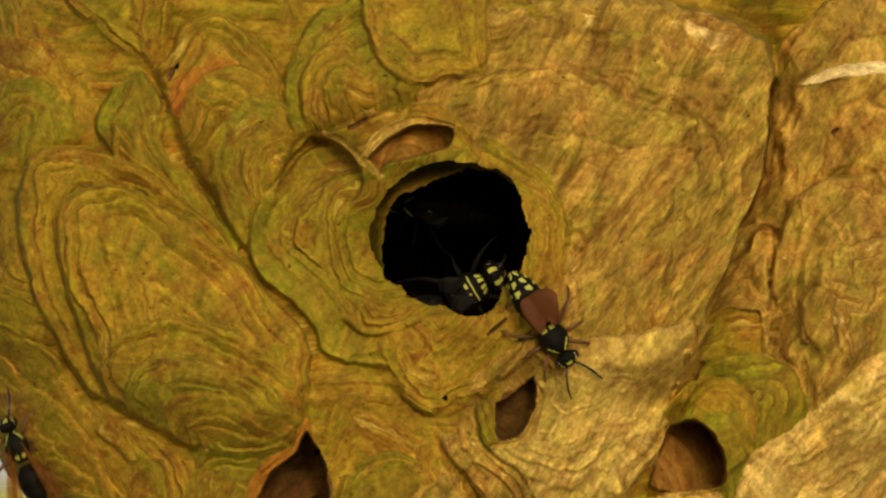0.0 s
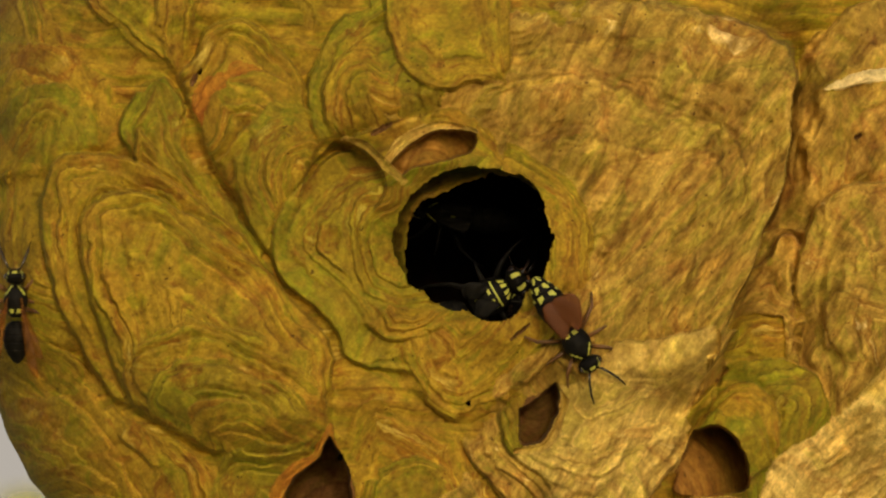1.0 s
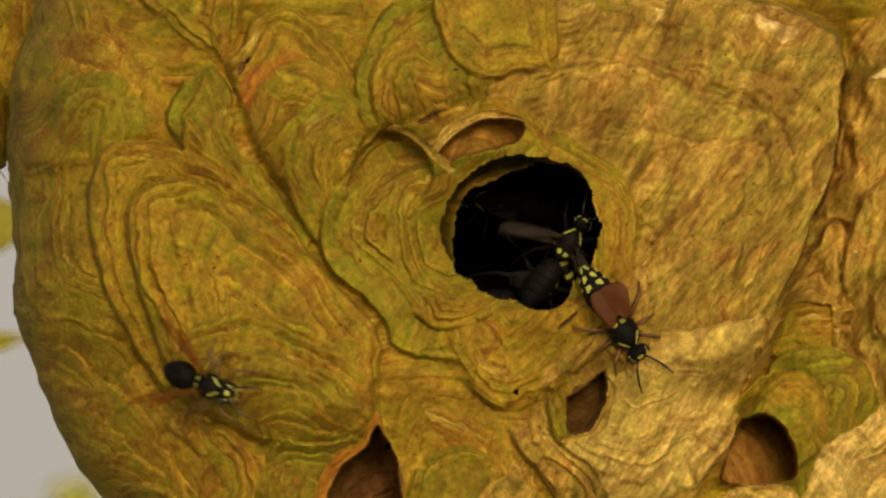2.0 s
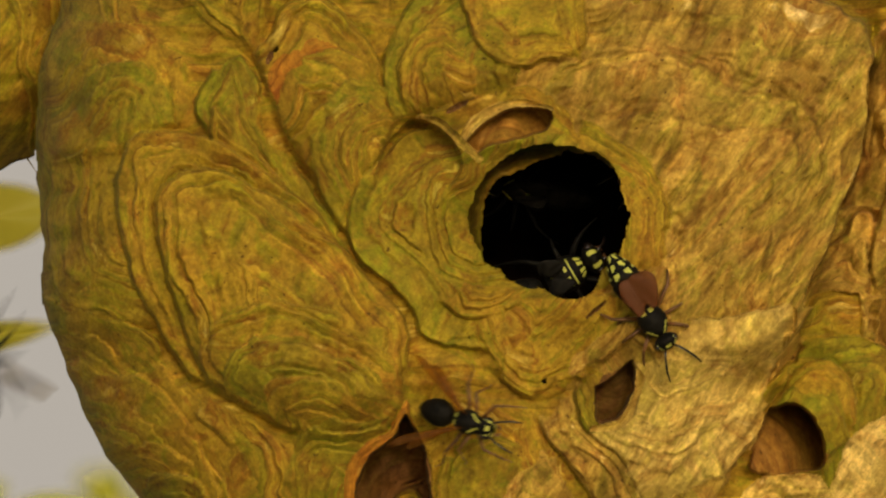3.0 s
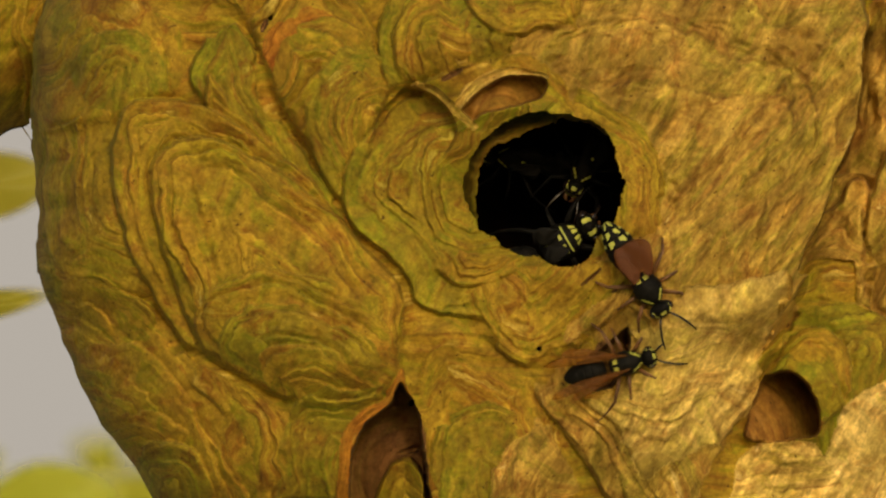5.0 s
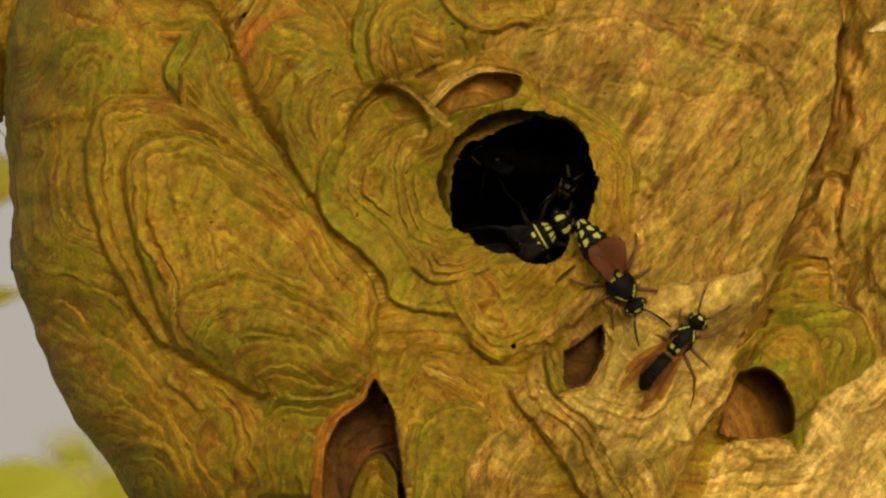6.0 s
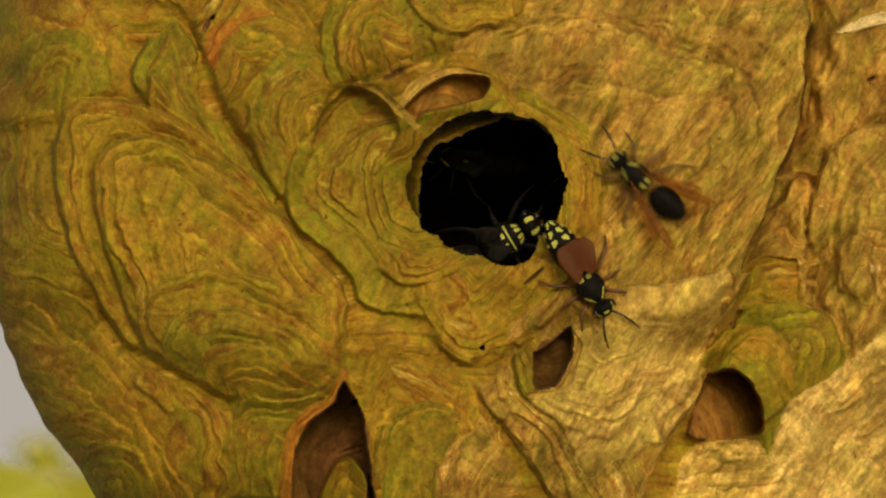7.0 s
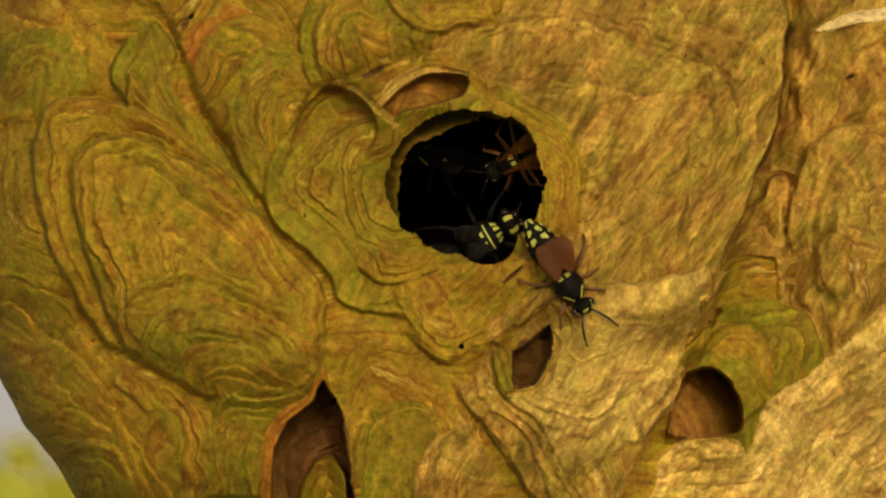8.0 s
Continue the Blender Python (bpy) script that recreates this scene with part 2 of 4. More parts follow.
def wing_material(name, color, clear=0.3):
    m, nt, b = material(name)
    b.inputs["Base Color"].default_value = (*color, 1)
    b.inputs["Roughness"].default_value = 0.6
    b.inputs["Specular IOR Level"].default_value = 0.3
    tr = node(nt, "ShaderNodeBsdfTransparent")
    tr.inputs[0].default_value = (0.90, 0.76, 0.48, 1)
    mix = node(nt, "ShaderNodeMixShader")
    tc = node(nt, "ShaderNodeTexCoord")
    n = node(nt, "ShaderNodeTexNoise", Scale=380.0, Detail=2.0)
    nt.links.new(tc.outputs["Object"], n.inputs["Vector"])
    r = ramp(nt, [(0.35, (clear, clear, clear)), (0.65, (clear + 0.2, clear + 0.2, clear + 0.2))])
    nt.links.new(n.outputs["Fac"], r.inputs[0])
    nt.links.new(r.outputs[0], mix.inputs[0])
    nt.links.new(tr.outputs[0], mix.inputs[1])
    nt.links.new(b.outputs[0], mix.inputs[2])
    nt.links.new(mix.outputs[0], nt.nodes["Material Output"].inputs["Surface"])
    return m


RUSTY = wing_material("rusty_wing", (0.115, 0.036, 0.008), 0.5)
# amber wing, and a darker copy with the entrance's shade in its colour
WING, SHADED = wing_material("amber_wing", (0.20, 0.085, 0.015), 0.12), wing_material("shaded_wing", (0.02, 0.012, 0.006))


# ---- mesh helpers ----
def part(name, bm, mats, parent=None, label="", smooth=True):
    me = bpy.data.meshes.new(name)
    bm.to_mesh(me)
    bm.free()
    for mt in (mats if isinstance(mats, (list, tuple)) else [mats]):
        me.materials.append(mt)
    if smooth:
        me.polygons.foreach_set("use_smooth", [True] * len(me.polygons))
    ob = new(name, me)
    ob.parent = parent
    return tagged(ob, label)


def sheet(name, verts, faces, mat, parent=None, fib=None, label=""):
    """A mesh from arrays, with the growth-line coordinates that the paper reads."""
    me = bpy.data.meshes.new(name)
    me.vertices.add(len(verts))
    me.vertices.foreach_set("co", np.ascontiguousarray(verts, dtype=np.float32).ravel())
    me.loops.add(faces.size)
    me.loops.foreach_set("vertex_index", np.ascontiguousarray(faces, dtype=np.int32).ravel())
    me.polygons.add(len(faces))
    me.polygons.foreach_set("loop_start", np.arange(0, faces.size, faces.shape[1], dtype=np.int32))
    me.polygons.foreach_set("loop_total", np.full(len(faces), faces.shape[1], dtype=np.int32))
    me.update(calc_edges=True)
    me.polygons.foreach_set("use_smooth", np.ones(len(faces), dtype=bool))
    if fib is not None:
        at = me.attributes.new("fib", "FLOAT_VECTOR", "POINT")
        at.data.foreach_set("vector", np.ascontiguousarray(fib, dtype=np.float32).ravel())
    me.materials.append(mat)
    ob = new(name, me)
    ob.parent = parent
    return tagged(ob, label)


def vnoise(x, y, seed=0):
    """Smooth value noise in -1..1 on arrays."""
    xi, yi = np.floor(x).astype(np.int64), np.floor(y).astype(np.int64)
    fx, fy = x - xi, y - yi
    fx, fy = fx * fx * (3 - 2 * fx), fy * fy * (3 - 2 * fy)

    def h(a, b):
        k = (a * 374761393 + b * 668265263 + seed * 2147483647) & 0xFFFFFFFF
        k = ((k ^ (k >> 13)) * 1274126177) & 0xFFFFFFFF
        return ((k ^ (k >> 16)) & 0xFFFF) / 32767.5 - 1
    return (h(xi, yi) * (1 - fx) + h(xi + 1, yi) * fx) * (1 - fy) + (h(xi, yi + 1) * (1 - fx) + h(xi + 1, yi + 1) * fx) * fy


def fbm(x, y, seed=0, n=3):
    return sum(vnoise(x * 2 ** i, y * 2 ** i, seed + i * 17) * 0.5 ** i for i in range(n))


def step(a, b, x):
    t = np.clip((x - a) / (b - a), 0, 1)
    return t * t * (3 - 2 * t)


# ---- the nest ----
nest = tagged(new("hornet_nest"), "papery yellow-brown hornet nest with scalloped banded envelope and round entrance", "hornet nest")
CU, CV, RU, RV, RD = 902.0, 345.0, 1018.0, 985.0, 560.0      # the ovoid: middle, half width, half height, half depth
STEP = 2.3
us, vs = np.arange(-236, 1750, STEP), np.arange(-45, 1032, STEP)
U, V = np.meshgrid(us, vs)


def ovoid(u, v):
    r = np.sqrt(((u - CU) / RU) ** 2 + ((v - CV) / RV) ** 2)
    x, y = (u - CU) / RU / np.maximum(r, 1e-3), (v - CV) / RV / np.maximum(r, 1e-3)
    return r * (1 + step(0.7, 0.95, r) * (0.014 * vnoise(x * 9, y * 9, 3) + 0.003 * vnoise(x * 34, y * 34, 5)))


RR = ovoid(U, V)
lobe = np.sqrt(((U + 262) / 262) ** 2 + ((V - 112) / 228) ** 2)
lobe *= 1 + 0.02 * vnoise(U / 30, V / 30, 8)
front = RR < 1.0
BASE = np.where(front, RD * (1 - np.clip(1 - RR ** 4.6, 0, 1) ** (1 / 2.5)), 600 + 300 * (1 - np.sqrt(np.clip(1 - lobe ** 2, 0, 1))))
ALIVE = front | (lobe < 1)

H = np.zeros_like(U)
ID = np.zeros(U.shape, dtype=np.int32)
S = V + 14 * fbm(U / 120, V / 120, 2)
A = U.copy()
H += 26 * fbm(U / 210, V / 170, 4) + 3 * np.sin(S / 7.5 + 2 * fbm(U / 90, V / 60, 9))
S = np.where(front, S, U * 0.6 + V * 0.5)
KINDS = [("envelope", PAPER, "")]
# the flank beyond the great ridge lies deeper
H -= 150 * step(1120, 1330, U + 0.3 * (V - 400)) * step(1250, 700, V)
H += 150 * step(1600, 1740, U) * step(1250, 700, V)


def window(cu, cv, reach):
    """The part of the plan that a flap can touch."""
    i0, i1 = np.searchsorted(vs, (cv - reach, cv + reach))
    j0, j1 = np.searchsorted(us, (cu - reach, cu + reach))
    return slice(max(i0, 0), i1), slice(max(j0, 0), j1)


def local(cu, cv, turn, a, b, tail, n=2.0, wob=0.05, seed=1, a2=None, w=(slice(None), slice(None))):
    t = radians(turn)
    du, dv = U[w] - cu, V[w] - cv
    q, p = du * math.sin(t) - dv * math.cos(t), du * math.cos(t) + dv * math.sin(t)
    pa, qa = np.where(p > 0, p / (a2 or a), p / a), q / np.where(q > 0, b, tail)
    r = (np.abs(pa) ** n + np.abs(qa) ** n) ** (1 / n)
    th = np.arctan2(pa, qa)
    r = r * (1 + wob * fbm(du / 95, dv / 95, seed) + 0.4 * wob * vnoise(du / 22, dv / 22, seed + 5))
    return r, th, p, q, pa


def scallop(cu, cv, turn, a, b, tail, z0=20.0, lift=55.0, mat=PAPER, name="scallop", n=2.0, wob=0.05, steps=9.0, gap=34.0,
            edge=3.0, follow=0.5, a2=None, flat=0.75, fade=1.0, crease=4.0, melt=(), crumple=3.0, solid=False, ragged=45.0, label=""):
    """One cupped flap of paper: turn is where its crown points (clockwise from up), a its half width, b crown, tail below."""
    k = len(KINDS)
    KINDS.append((name, mat, label))
    W = window(cu, cv, max(a, b, tail, a2 or 0) * 1.25 + 45)
    u, v = U[W], V[W]
    r, th, p, q, pa = local(cu, cv, turn, a, b, tail, n, wob, 31 * k, a2, W)
    size = 0.5 * (a + b)
    d = (1 - r) * min(a, b)
    soft = edge + 85 * step(0.15, -0.6, np.cos(th)) * fade
    soft = soft + ragged * step(0.05, 0.65, fbm(u / 120, v / 120, k + 90, 2))
    firm = 1.0
    for m in melt:
        gone = step(0.25, 0.9, np.cos(th - radians(m)))
        soft, firm = soft + 70 * gone, firm * (1 - gone)
    w = step(-edge * 0.5, soft, d)
    # growth lines: arcs about the foot of the flap, terraces that drop outward, each a little ridge
    foot = 0.8 * tail + 0.25 * b
    qb = (q + foot) / (b + foot)
    s = (1 - np.sqrt(pa ** 2 + qb ** 2)) * size + 10 * fbm(u / 130, v / 130, k + 50, 2) + 7 * fbm(u / 52, v / 52, k + 52, 2) + 1.6 * vnoise(u / 20, v / 20, k + 51)
    th = np.arctan2(pa, qb)
    x = s / gap + 0.6 * fbm(u / 150, v / 150, k, 2) + 0.07 * vnoise(u / 30, v / 30, k + 3) + 0.05 * vnoise(u / 10, v / 10, k + 4)
    fr = x - np.floor(x)
    amp = 0.75 + 0.6 * vnoise(np.floor(x) * 1.7, np.floor(x) * 0 + k, 77)
    patchy = step(-0.7, 0.5, fbm(u / 80, v / 80, k + 60, 2))
    if solid:
        amp, patchy = 1.0, 1.0
    terrace = 1.35 * steps * amp * patchy * (step(0.0, 0.2, fr) - fr)
    fine = 0.8 * np.sin(s / 5.5 + 3 * vnoise(u / 40, v / 40, k)) * step(-0.2, 0.8, vnoise(u / 60, v / 45, k + 9))
    wrinkle = 9 * fbm(u / 85, v / 85, k + 21, 2) + 2.5 * vnoise(th * 4, s / 18, k + 2) + 1.5 * vnoise(u / 13, v / 13, k)
    fold = vnoise(th * size / 55 + 0.3 * vnoise(u / 50, v / 50, k), s / 13, k + 70) + 0.5 * vnoise(th * size / 24, s / 7, k + 71)
    wrinkle = wrinkle + crumple * (1 - 2 * np.abs(fold)) * step(-0.6, 0.5, fbm(u / 100, v / 100, k + 72, 2))
    dome = 0.6 * lift * np.clip(1 - np.clip(r, 0, 1) ** 2.2, 0, 1) ** flat
    top = z0 + dome + terrace + fine + wrinkle + follow * 26 * fbm(u / 210, v / 170, 4)
    # the surface beneath dips towards the flap's edge
    under = H[W] - crease * firm * step(26, 0, -d) * (1 - w) * (d < 4) * (0.4 + 0.6 * step(-0.6, 0.2, np.cos(th)))
    H[W] = under * (1 - w) + top * w
    inside = w > 0.5 + 0.38 * fbm(u / 34, v / 34, k + 95, 4)
    ID[W] = np.where(inside, k, ID[W])
    S[W] = np.where(inside, x * 34, S[W])
    A[W] = np.where(inside, th * size * 0.8, A[W])


def blur(a, n):
    for ax in (0, 1):
        p = np.concatenate([np.repeat(np.take(a, [0], ax), n + 1, ax), a, np.repeat(np.take(a, [-1], ax), n, ax)], ax).cumsum(ax)
        m = a.shape[ax]
        a = (np.take(p, range(2 * n + 1, 2 * n + 1 + m), ax) - np.take(p, range(0, m), ax)) / (2 * n + 1)
    return a


def curve_of(points, each=7):
    """A smooth line through a few points."""
    p = np.array([points[0]] + list(points) + [points[-1]], dtype=float)
    t = np.linspace(0, 1, each, endpoint=False)[:, None]
    rows = [0.5 * (2 * b + (c - a) * t + (2 * a - 5 * b + 4 * c - d) * t ** 2 + (3 * b - a - 3 * c + d) * t ** 3) for a, b, c, d in zip(p, p[1:], p[2:], p[3:])]
    return np.concatenate(rows + [p[-1:]])


def to_line(u, v, line):
    """Distance to a line, and how far along it the nearest place is."""
    best, along, run = np.full(u.shape, 1e9), np.zeros(u.shape), 0.0
    for (x0, y0), (x1, y1) in zip(line, line[1:]):
        dx, dy = x1 - x0, y1 - y0
        size = math.hypot(dx, dy) + 1e-9
        t = np.clip(((u - x0) * dx + (v - y0) * dy) / size ** 2, 0, 1)
        d = np.hypot(u - x0 - t * dx, v - y0 - t * dy)
        along = np.where(d < best, run + t * size, along)
        best = np.minimum(best, d)
        run += size
    return best, along, run


def within(u, v, ring_):
    odd = np.zeros(u.shape, dtype=bool)
    for (x0, y0), (x1, y1) in zip(ring_, np.roll(ring_, -1, 0)):
        if y0 != y1:
            odd ^= ((y0 > v) != (y1 > v)) & (u < (x1 - x0) * (v - y0) / (y1 - y0) + x0)
    return odd


def flap(crown, foot, rise=10.0, lift=40.0, mat=PAPER, name="scallop", gap=30.0, steps=9.0, edge=8.0, fade=45.0, crease=7.0, crumple=2.0,
         wob=7.0, lip=5.0, lines=1.0, label=""):
    """A sheet of paper laid on the nest: crown is its free edge, foot where it runs into the rest. Growth lines follow the crown."""
    k = len(KINDS)
    KINDS.append((name, mat, label))
    line = curve_of(crown)
    back_line = np.array([line[-1]] + [tuple(map(float, f)) for f in foot] + [line[0]])
    ring_ = np.concatenate([line, back_line[1:-1]])
    lo, hi = ring_.min(0) - 60, ring_.max(0) + 60
    i0, i1 = np.searchsorted(vs, (lo[1], hi[1]))
    j0, j1 = np.searchsorted(us, (lo[0], hi[0]))
    W = slice(i0, i1), slice(j0, j1)
    u, v = U[W], V[W]
    if u.size == 0:
        return
    wu = u + wob * fbm(u / 70, v / 70, k, 2) + 0.25 * wob * vnoise(u / 11, v / 11, k + 8)
    wv = v + wob * fbm(u / 70, v / 70, k + 40, 2) + 0.25 * wob * vnoise(u / 11, v / 11, k + 48)
    d, along, run = to_line(wu, wv, line)
    df = to_line(wu, wv, back_line)[0]
    into = within(wu, wv, ring_)
    loose = step(0.0, 0.5, vnoise(along / 75, along * 0, k + 31) + 0.3 * vnoise(along / 20, along * 0, k + 32))
    w = np.where(into, step(-1, edge + 26 * loose * (edge < 10) * (lip > 4.5), d) * step(0, fade, df), 0.0)
    deep = max(20.0, float(np.percentile(d[into], 97)))
    gap = 1.12 * gap
    s = d + lines * (10 * fbm(u / 130, v / 130, k + 50, 2) + 3.5 * fbm(u / 50, v / 50, k + 52, 2) + 1.5 * vnoise(u / 17, v / 17, k + 51) + 1.0 * vnoise(u / 7, v / 7, k + 53))
    x = s / gap
    x = x + 0.3 * np.sin(2.1 * x + k) + 0.6 * fbm(u / 160, v / 160, k, 2) + 0.06 * vnoise(u / 9, v / 9, k + 4)
    fr = x - np.floor(x)
    amp = 0.75 + 0.75 * vnoise(np.floor(x) * 1.7, np.floor(x) * 0 + k, 77)
    patchy = 0.32 + 0.68 * step(-0.35, 0.5, fbm(u / 75, v / 75, k + 60, 3))
    terrace = 1.6 * steps * amp * patchy * (step(0.0, 0.14, fr) - fr ** 1.3)
    fine = 0.7 * np.sin(s / 2.3 + 3 * vnoise(u / 40, v / 40, k)) * step(-0.4, 0.6, vnoise(u / 60, v / 45, k + 9))
    fold = vnoise(along / 60 + 0.3 * vnoise(u / 50, v / 50, k), s / 12, k + 70)
    rough = 4 * fbm(u / 85, v / 85, k + 21, 2) + 1.3 * vnoise(u / 12, v / 12, k) + crumple * (1 - 2 * np.abs(fold)) * step(-0.6, 0.5, fbm(u / 100, v / 100, k + 72, 2))
    dome = 0.6 * lift * np.clip(d / deep, 0, 1) ** 0.7
    under = H[W]
    top = blur(under, 16) + rise + dome + lip * np.exp(-d / 9) + terrace + fine + rough
    sunk = under - 0.65 * crease * np.where(into, 0, 1) * np.exp(-d / 11) * step(0, fade, df) * (1 - 0.8 * loose)
    H[W] = sunk * (1 - w) + top * w
    inside = w > 0.5 + (0.3 if edge < 20 else 0.12) * fbm(u / 34, v / 34, k + 95, 4)
    ID[W] = np.where(inside, k, ID[W])
    S[W] = np.where(inside, x * 34, S[W])
    A[W] = np.where(inside, along, A[W])


def pocket(cu, cv, turn, a, b, tail, depth, mat=PAPER_BROWN_SHADE, name="pocket", n=2.2, wob=0.12, slope=0.8, edge=5.0, fade=0.0, rim=6.0, melt=(), rim_mat=None, level=0.0, label=""):
    """A hollow under a lip: the wall drops away and runs on inside."""
    k = len(KINDS)
    KINDS.append((name, mat, label))
    W = window(cu, cv, max(a, b, tail) * 1.25 + 45)
    u, v = U[W], V[W]
    r, th, p, q, pa = local(cu, cv, turn, a, b, tail, n, wob, 13 * k, None, W)
    d = (1 - r) * min(a, b)
    low = step(0.1, -0.7, np.cos(th)) * fade
    for m in melt:
        low = np.maximum(low, step(0.2, 0.9, np.cos(th - radians(m))))
    w = step(0, edge + 60 * low, d)
    H[W] += level * w * (np.mean(H[W][d > 0]) - H[W])
    H[W] += rim * step(16, 2, np.abs(d)) * (1 - w) * (1 - low)
    H[W] += -w * depth * (slope + (1 - slope) * np.clip(q / b, 0, 1) ** 0.7) + w * 5 * fbm(u / 35, v / 35, k)
    inside = w > 0.35
    if rim_mat:
        KINDS.append(("rim", rim_mat, ""))
        ID[W] = np.where(~inside & (d > -7 + 2 * vnoise(u / 20, v / 20, k)) & (np.cos(th) > -0.25), k + 1, ID[W])
    ID[W] = np.where(inside, k, ID[W])
    S[W] = np.where(inside, q * 0.8, S[W])
    A[W] = np.where(inside, p, A[W])


def hollow_at(edge_points, depth, mat=PAPER_BROWN_SHADE, floor=0.6, sill=(0, 0), rim=4.0, name="pocket", bend=1.0):
    """A hole torn in the paper: the wall drops away behind its edge, and the floor rises towards the sill."""
    k = len(KINDS)
    KINDS.append((name, mat, ""))
    line = curve_of(list(edge_points) + [edge_points[0]])
    lo, hi = line.min(0) - 30, line.max(0) + 30
    i0, i1 = np.searchsorted(vs, (lo[1], hi[1]))
    j0, j1 = np.searchsorted(us, (lo[0], hi[0]))
    W = slice(i0, i1), slice(j0, j1)
    u, v = U[W], V[W]
    wu, wv = u + 2.5 * vnoise(u / 16, v / 16, k) + 1.0 * vnoise(u / 6, v / 6, k + 4), v + 2.5 * vnoise(u / 16, v / 16, k + 2)
    d = to_line(wu, wv, line)[0]
    into = within(wu, wv, line)
    near = np.hypot(u - sill[0], v - sill[1])
    far_ = (near / max(1.0, float(near[into].max()))) ** bend
    w = np.where(into, step(0, 5, d), 0)
    level = float(np.mean(H[W][into]))
    H[W] += rim * np.exp(-d / 6) * ~into
    H[W] = H[W] * (1 - w) + w * (level - depth * (floor + (1 - floor) * far_) + 6 * fbm(u / 35, v / 35, k))
    inside = w > 0.4
    ID[W] = np.where(inside, k, ID[W])
    S[W] = np.where(inside, near * 0.8, S[W])
    A[W] = np.where(inside, u, A[W])


# flank on the far side of the great ridge
scallop(1600, 330, -18, 330, 350, 160, -150, 60, PAPER_TAN, gap=60, steps=22, crumple=7, melt=(-90,), ragged=20)
scallop(1310, 700, 6, 240, 310, 150, -148, 30, PAPER_TAN, gap=25, steps=40, wob=0.04, crumple=4, solid=True, ragged=0)
scallop(1530, 660, -4, 156, 355, 300, -128, 115, PAPER_TAN, gap=52, steps=12, crumple=7, ragged=20)
scallop(1280, 862, 18, 160, 236, 130, -100, 50, PAPER, gap=34, steps=30, wob=0.04, solid=True, melt=(100,), ragged=30)
scallop(1250, 862, 8, 92, 146, 90, -62, 44, PAPER_GREEN, gap=30, steps=20, wob=0.03, crease=22, ragged=0, melt=(-95,))
flap([(1372, 600), (1366, 500), (1374, 410), (1420, 345), (1490, 312), (1600, 296)], [(1740, 400), (1740, 860), (1450, 800)], 20, 50, PAPER_TAN, gap=40, steps=10, crease=34, fade=120, lip=4.4)
flap([(1424, 640), (1412, 540), (1425, 478), (1470, 452), (1522, 464)], [(1570, 560), (1540, 660)], 8, 22, PAPER_TAN, gap=30, steps=8, crease=8)
flap([(1246, 482), (1290, 456), (1340, 450), (1368, 472)], [(1372, 640), (1232, 650)], 8, 10, PAPER_TAN, gap=30, steps=8, crease=8, fade=14)
flap([(1240, 540), (1270, 514), (1330, 518), (1366, 534)], [(1370, 640), (1232, 650)], 8, 6, PAPER_TAN, gap=26, steps=8, crease=6, fade=14)
flap([(1236, 570), (1275, 542), (1345, 546)], [(1352, 628), (1236, 636)], -4, 4, PAPER, gap=22, steps=5, crease=2, fade=12)
flap([(1225, 660), (1275, 630), (1340, 622), (1400, 645), (1430, 700), (1425, 770)], [(1330, 830), (1190, 760)], 14, 14, PAPER_GREEN, gap=34, steps=10, crease=10, fade=14)
flap([(1208, 706), (1250, 670), (1300, 674), (1340, 712), (1348, 780)], [(1310, 830), (1190, 760)], 12, 12, PAPER, gap=34, steps=8, crease=16, fade=12)
flap([(1188, 752), (1222, 714), (1270, 712), (1312, 742), (1326, 812)], [(1290, 850), (1190, 800)], 16, 8, PAPER_GREEN, gap=30, steps=6, crease=22, fade=10)
# lower right flank: a patch of sun given as lighter paper
flap([(1236, 960), (1258, 885), (1282, 835), (1312, 786), (1355, 742), (1420, 700), (1480, 640), (1590, 560)], [(1745, 560), (1745, 1040), (1250, 1040)], -4, 14, PAPER_SUNLIT, gap=60, steps=4, edge=60, crease=0, crumple=9, lip=3)
# umber inside, with part of the pocket's shade in the colour
hollow_at([(1186, 750), (1232, 744), (1264, 768), (1284, 806), (1284, 856), (1250, 866), (1190, 872), (1150, 862), (1164, 806)], 200, PAPER_UMBER_SHADE, floor=0.05, sill=(1120, 875), rim=8, bend=2.4)
flap([(1120, 886), (1180, 864), (1245, 858), (1300, 850)], [(1350, 930), (1340, 1030), (1060, 1030)], 2, 20, PAPER_PALE_SUN, gap=44, steps=3, edge=26, crease=2, crumple=9, fade=70)
# the fold between flank and slab
fold_u = np.interp(V, [0, 110, 310, 460, 560, 650, 760], [1380, 1372, 1346, 1292, 1244, 1238, 1176]) + 5 * vnoise(U / 40, V / 40, 61)
H -= (62 * np.exp(-np.clip(U - fold_u, 0, None) / 48) + 8 * np.exp(-np.clip(U - fold_u, 0, None) / 14)) * step(640, 480, V) * (U > fold_u - 90) * step(-20, 90, V)
# great slab beside the entrance
flank = (H.copy(), ID.copy(), S.copy(), A.copy())
scallop(1000, 480, 40, 580, 540, 220, 45, 60, PAPER_TAN, gap=64, steps=5, wob=0.02, edge=7.0, a2=275, n=1.6, melt=(-80,), flat=0.4, crumple=5, ragged=0)
# it ends in a cut edge along the fold
cut = (U > fold_u) & (V < 575) & (V > 30)
H, ID, S, A = (np.where(cut, old, now_) for old, now_ in zip(flank, (H, ID, S, A)))
# the side that turns away, with long lines down it
flap([(-175, -60), (-140, 150), (-115, 330), (-108, 480), (-70, 570), (0, 610), (80, 640)], [(150, 600), (130, 200), (60, -60)], 10, 30, PAPER, gap=24, steps=7)
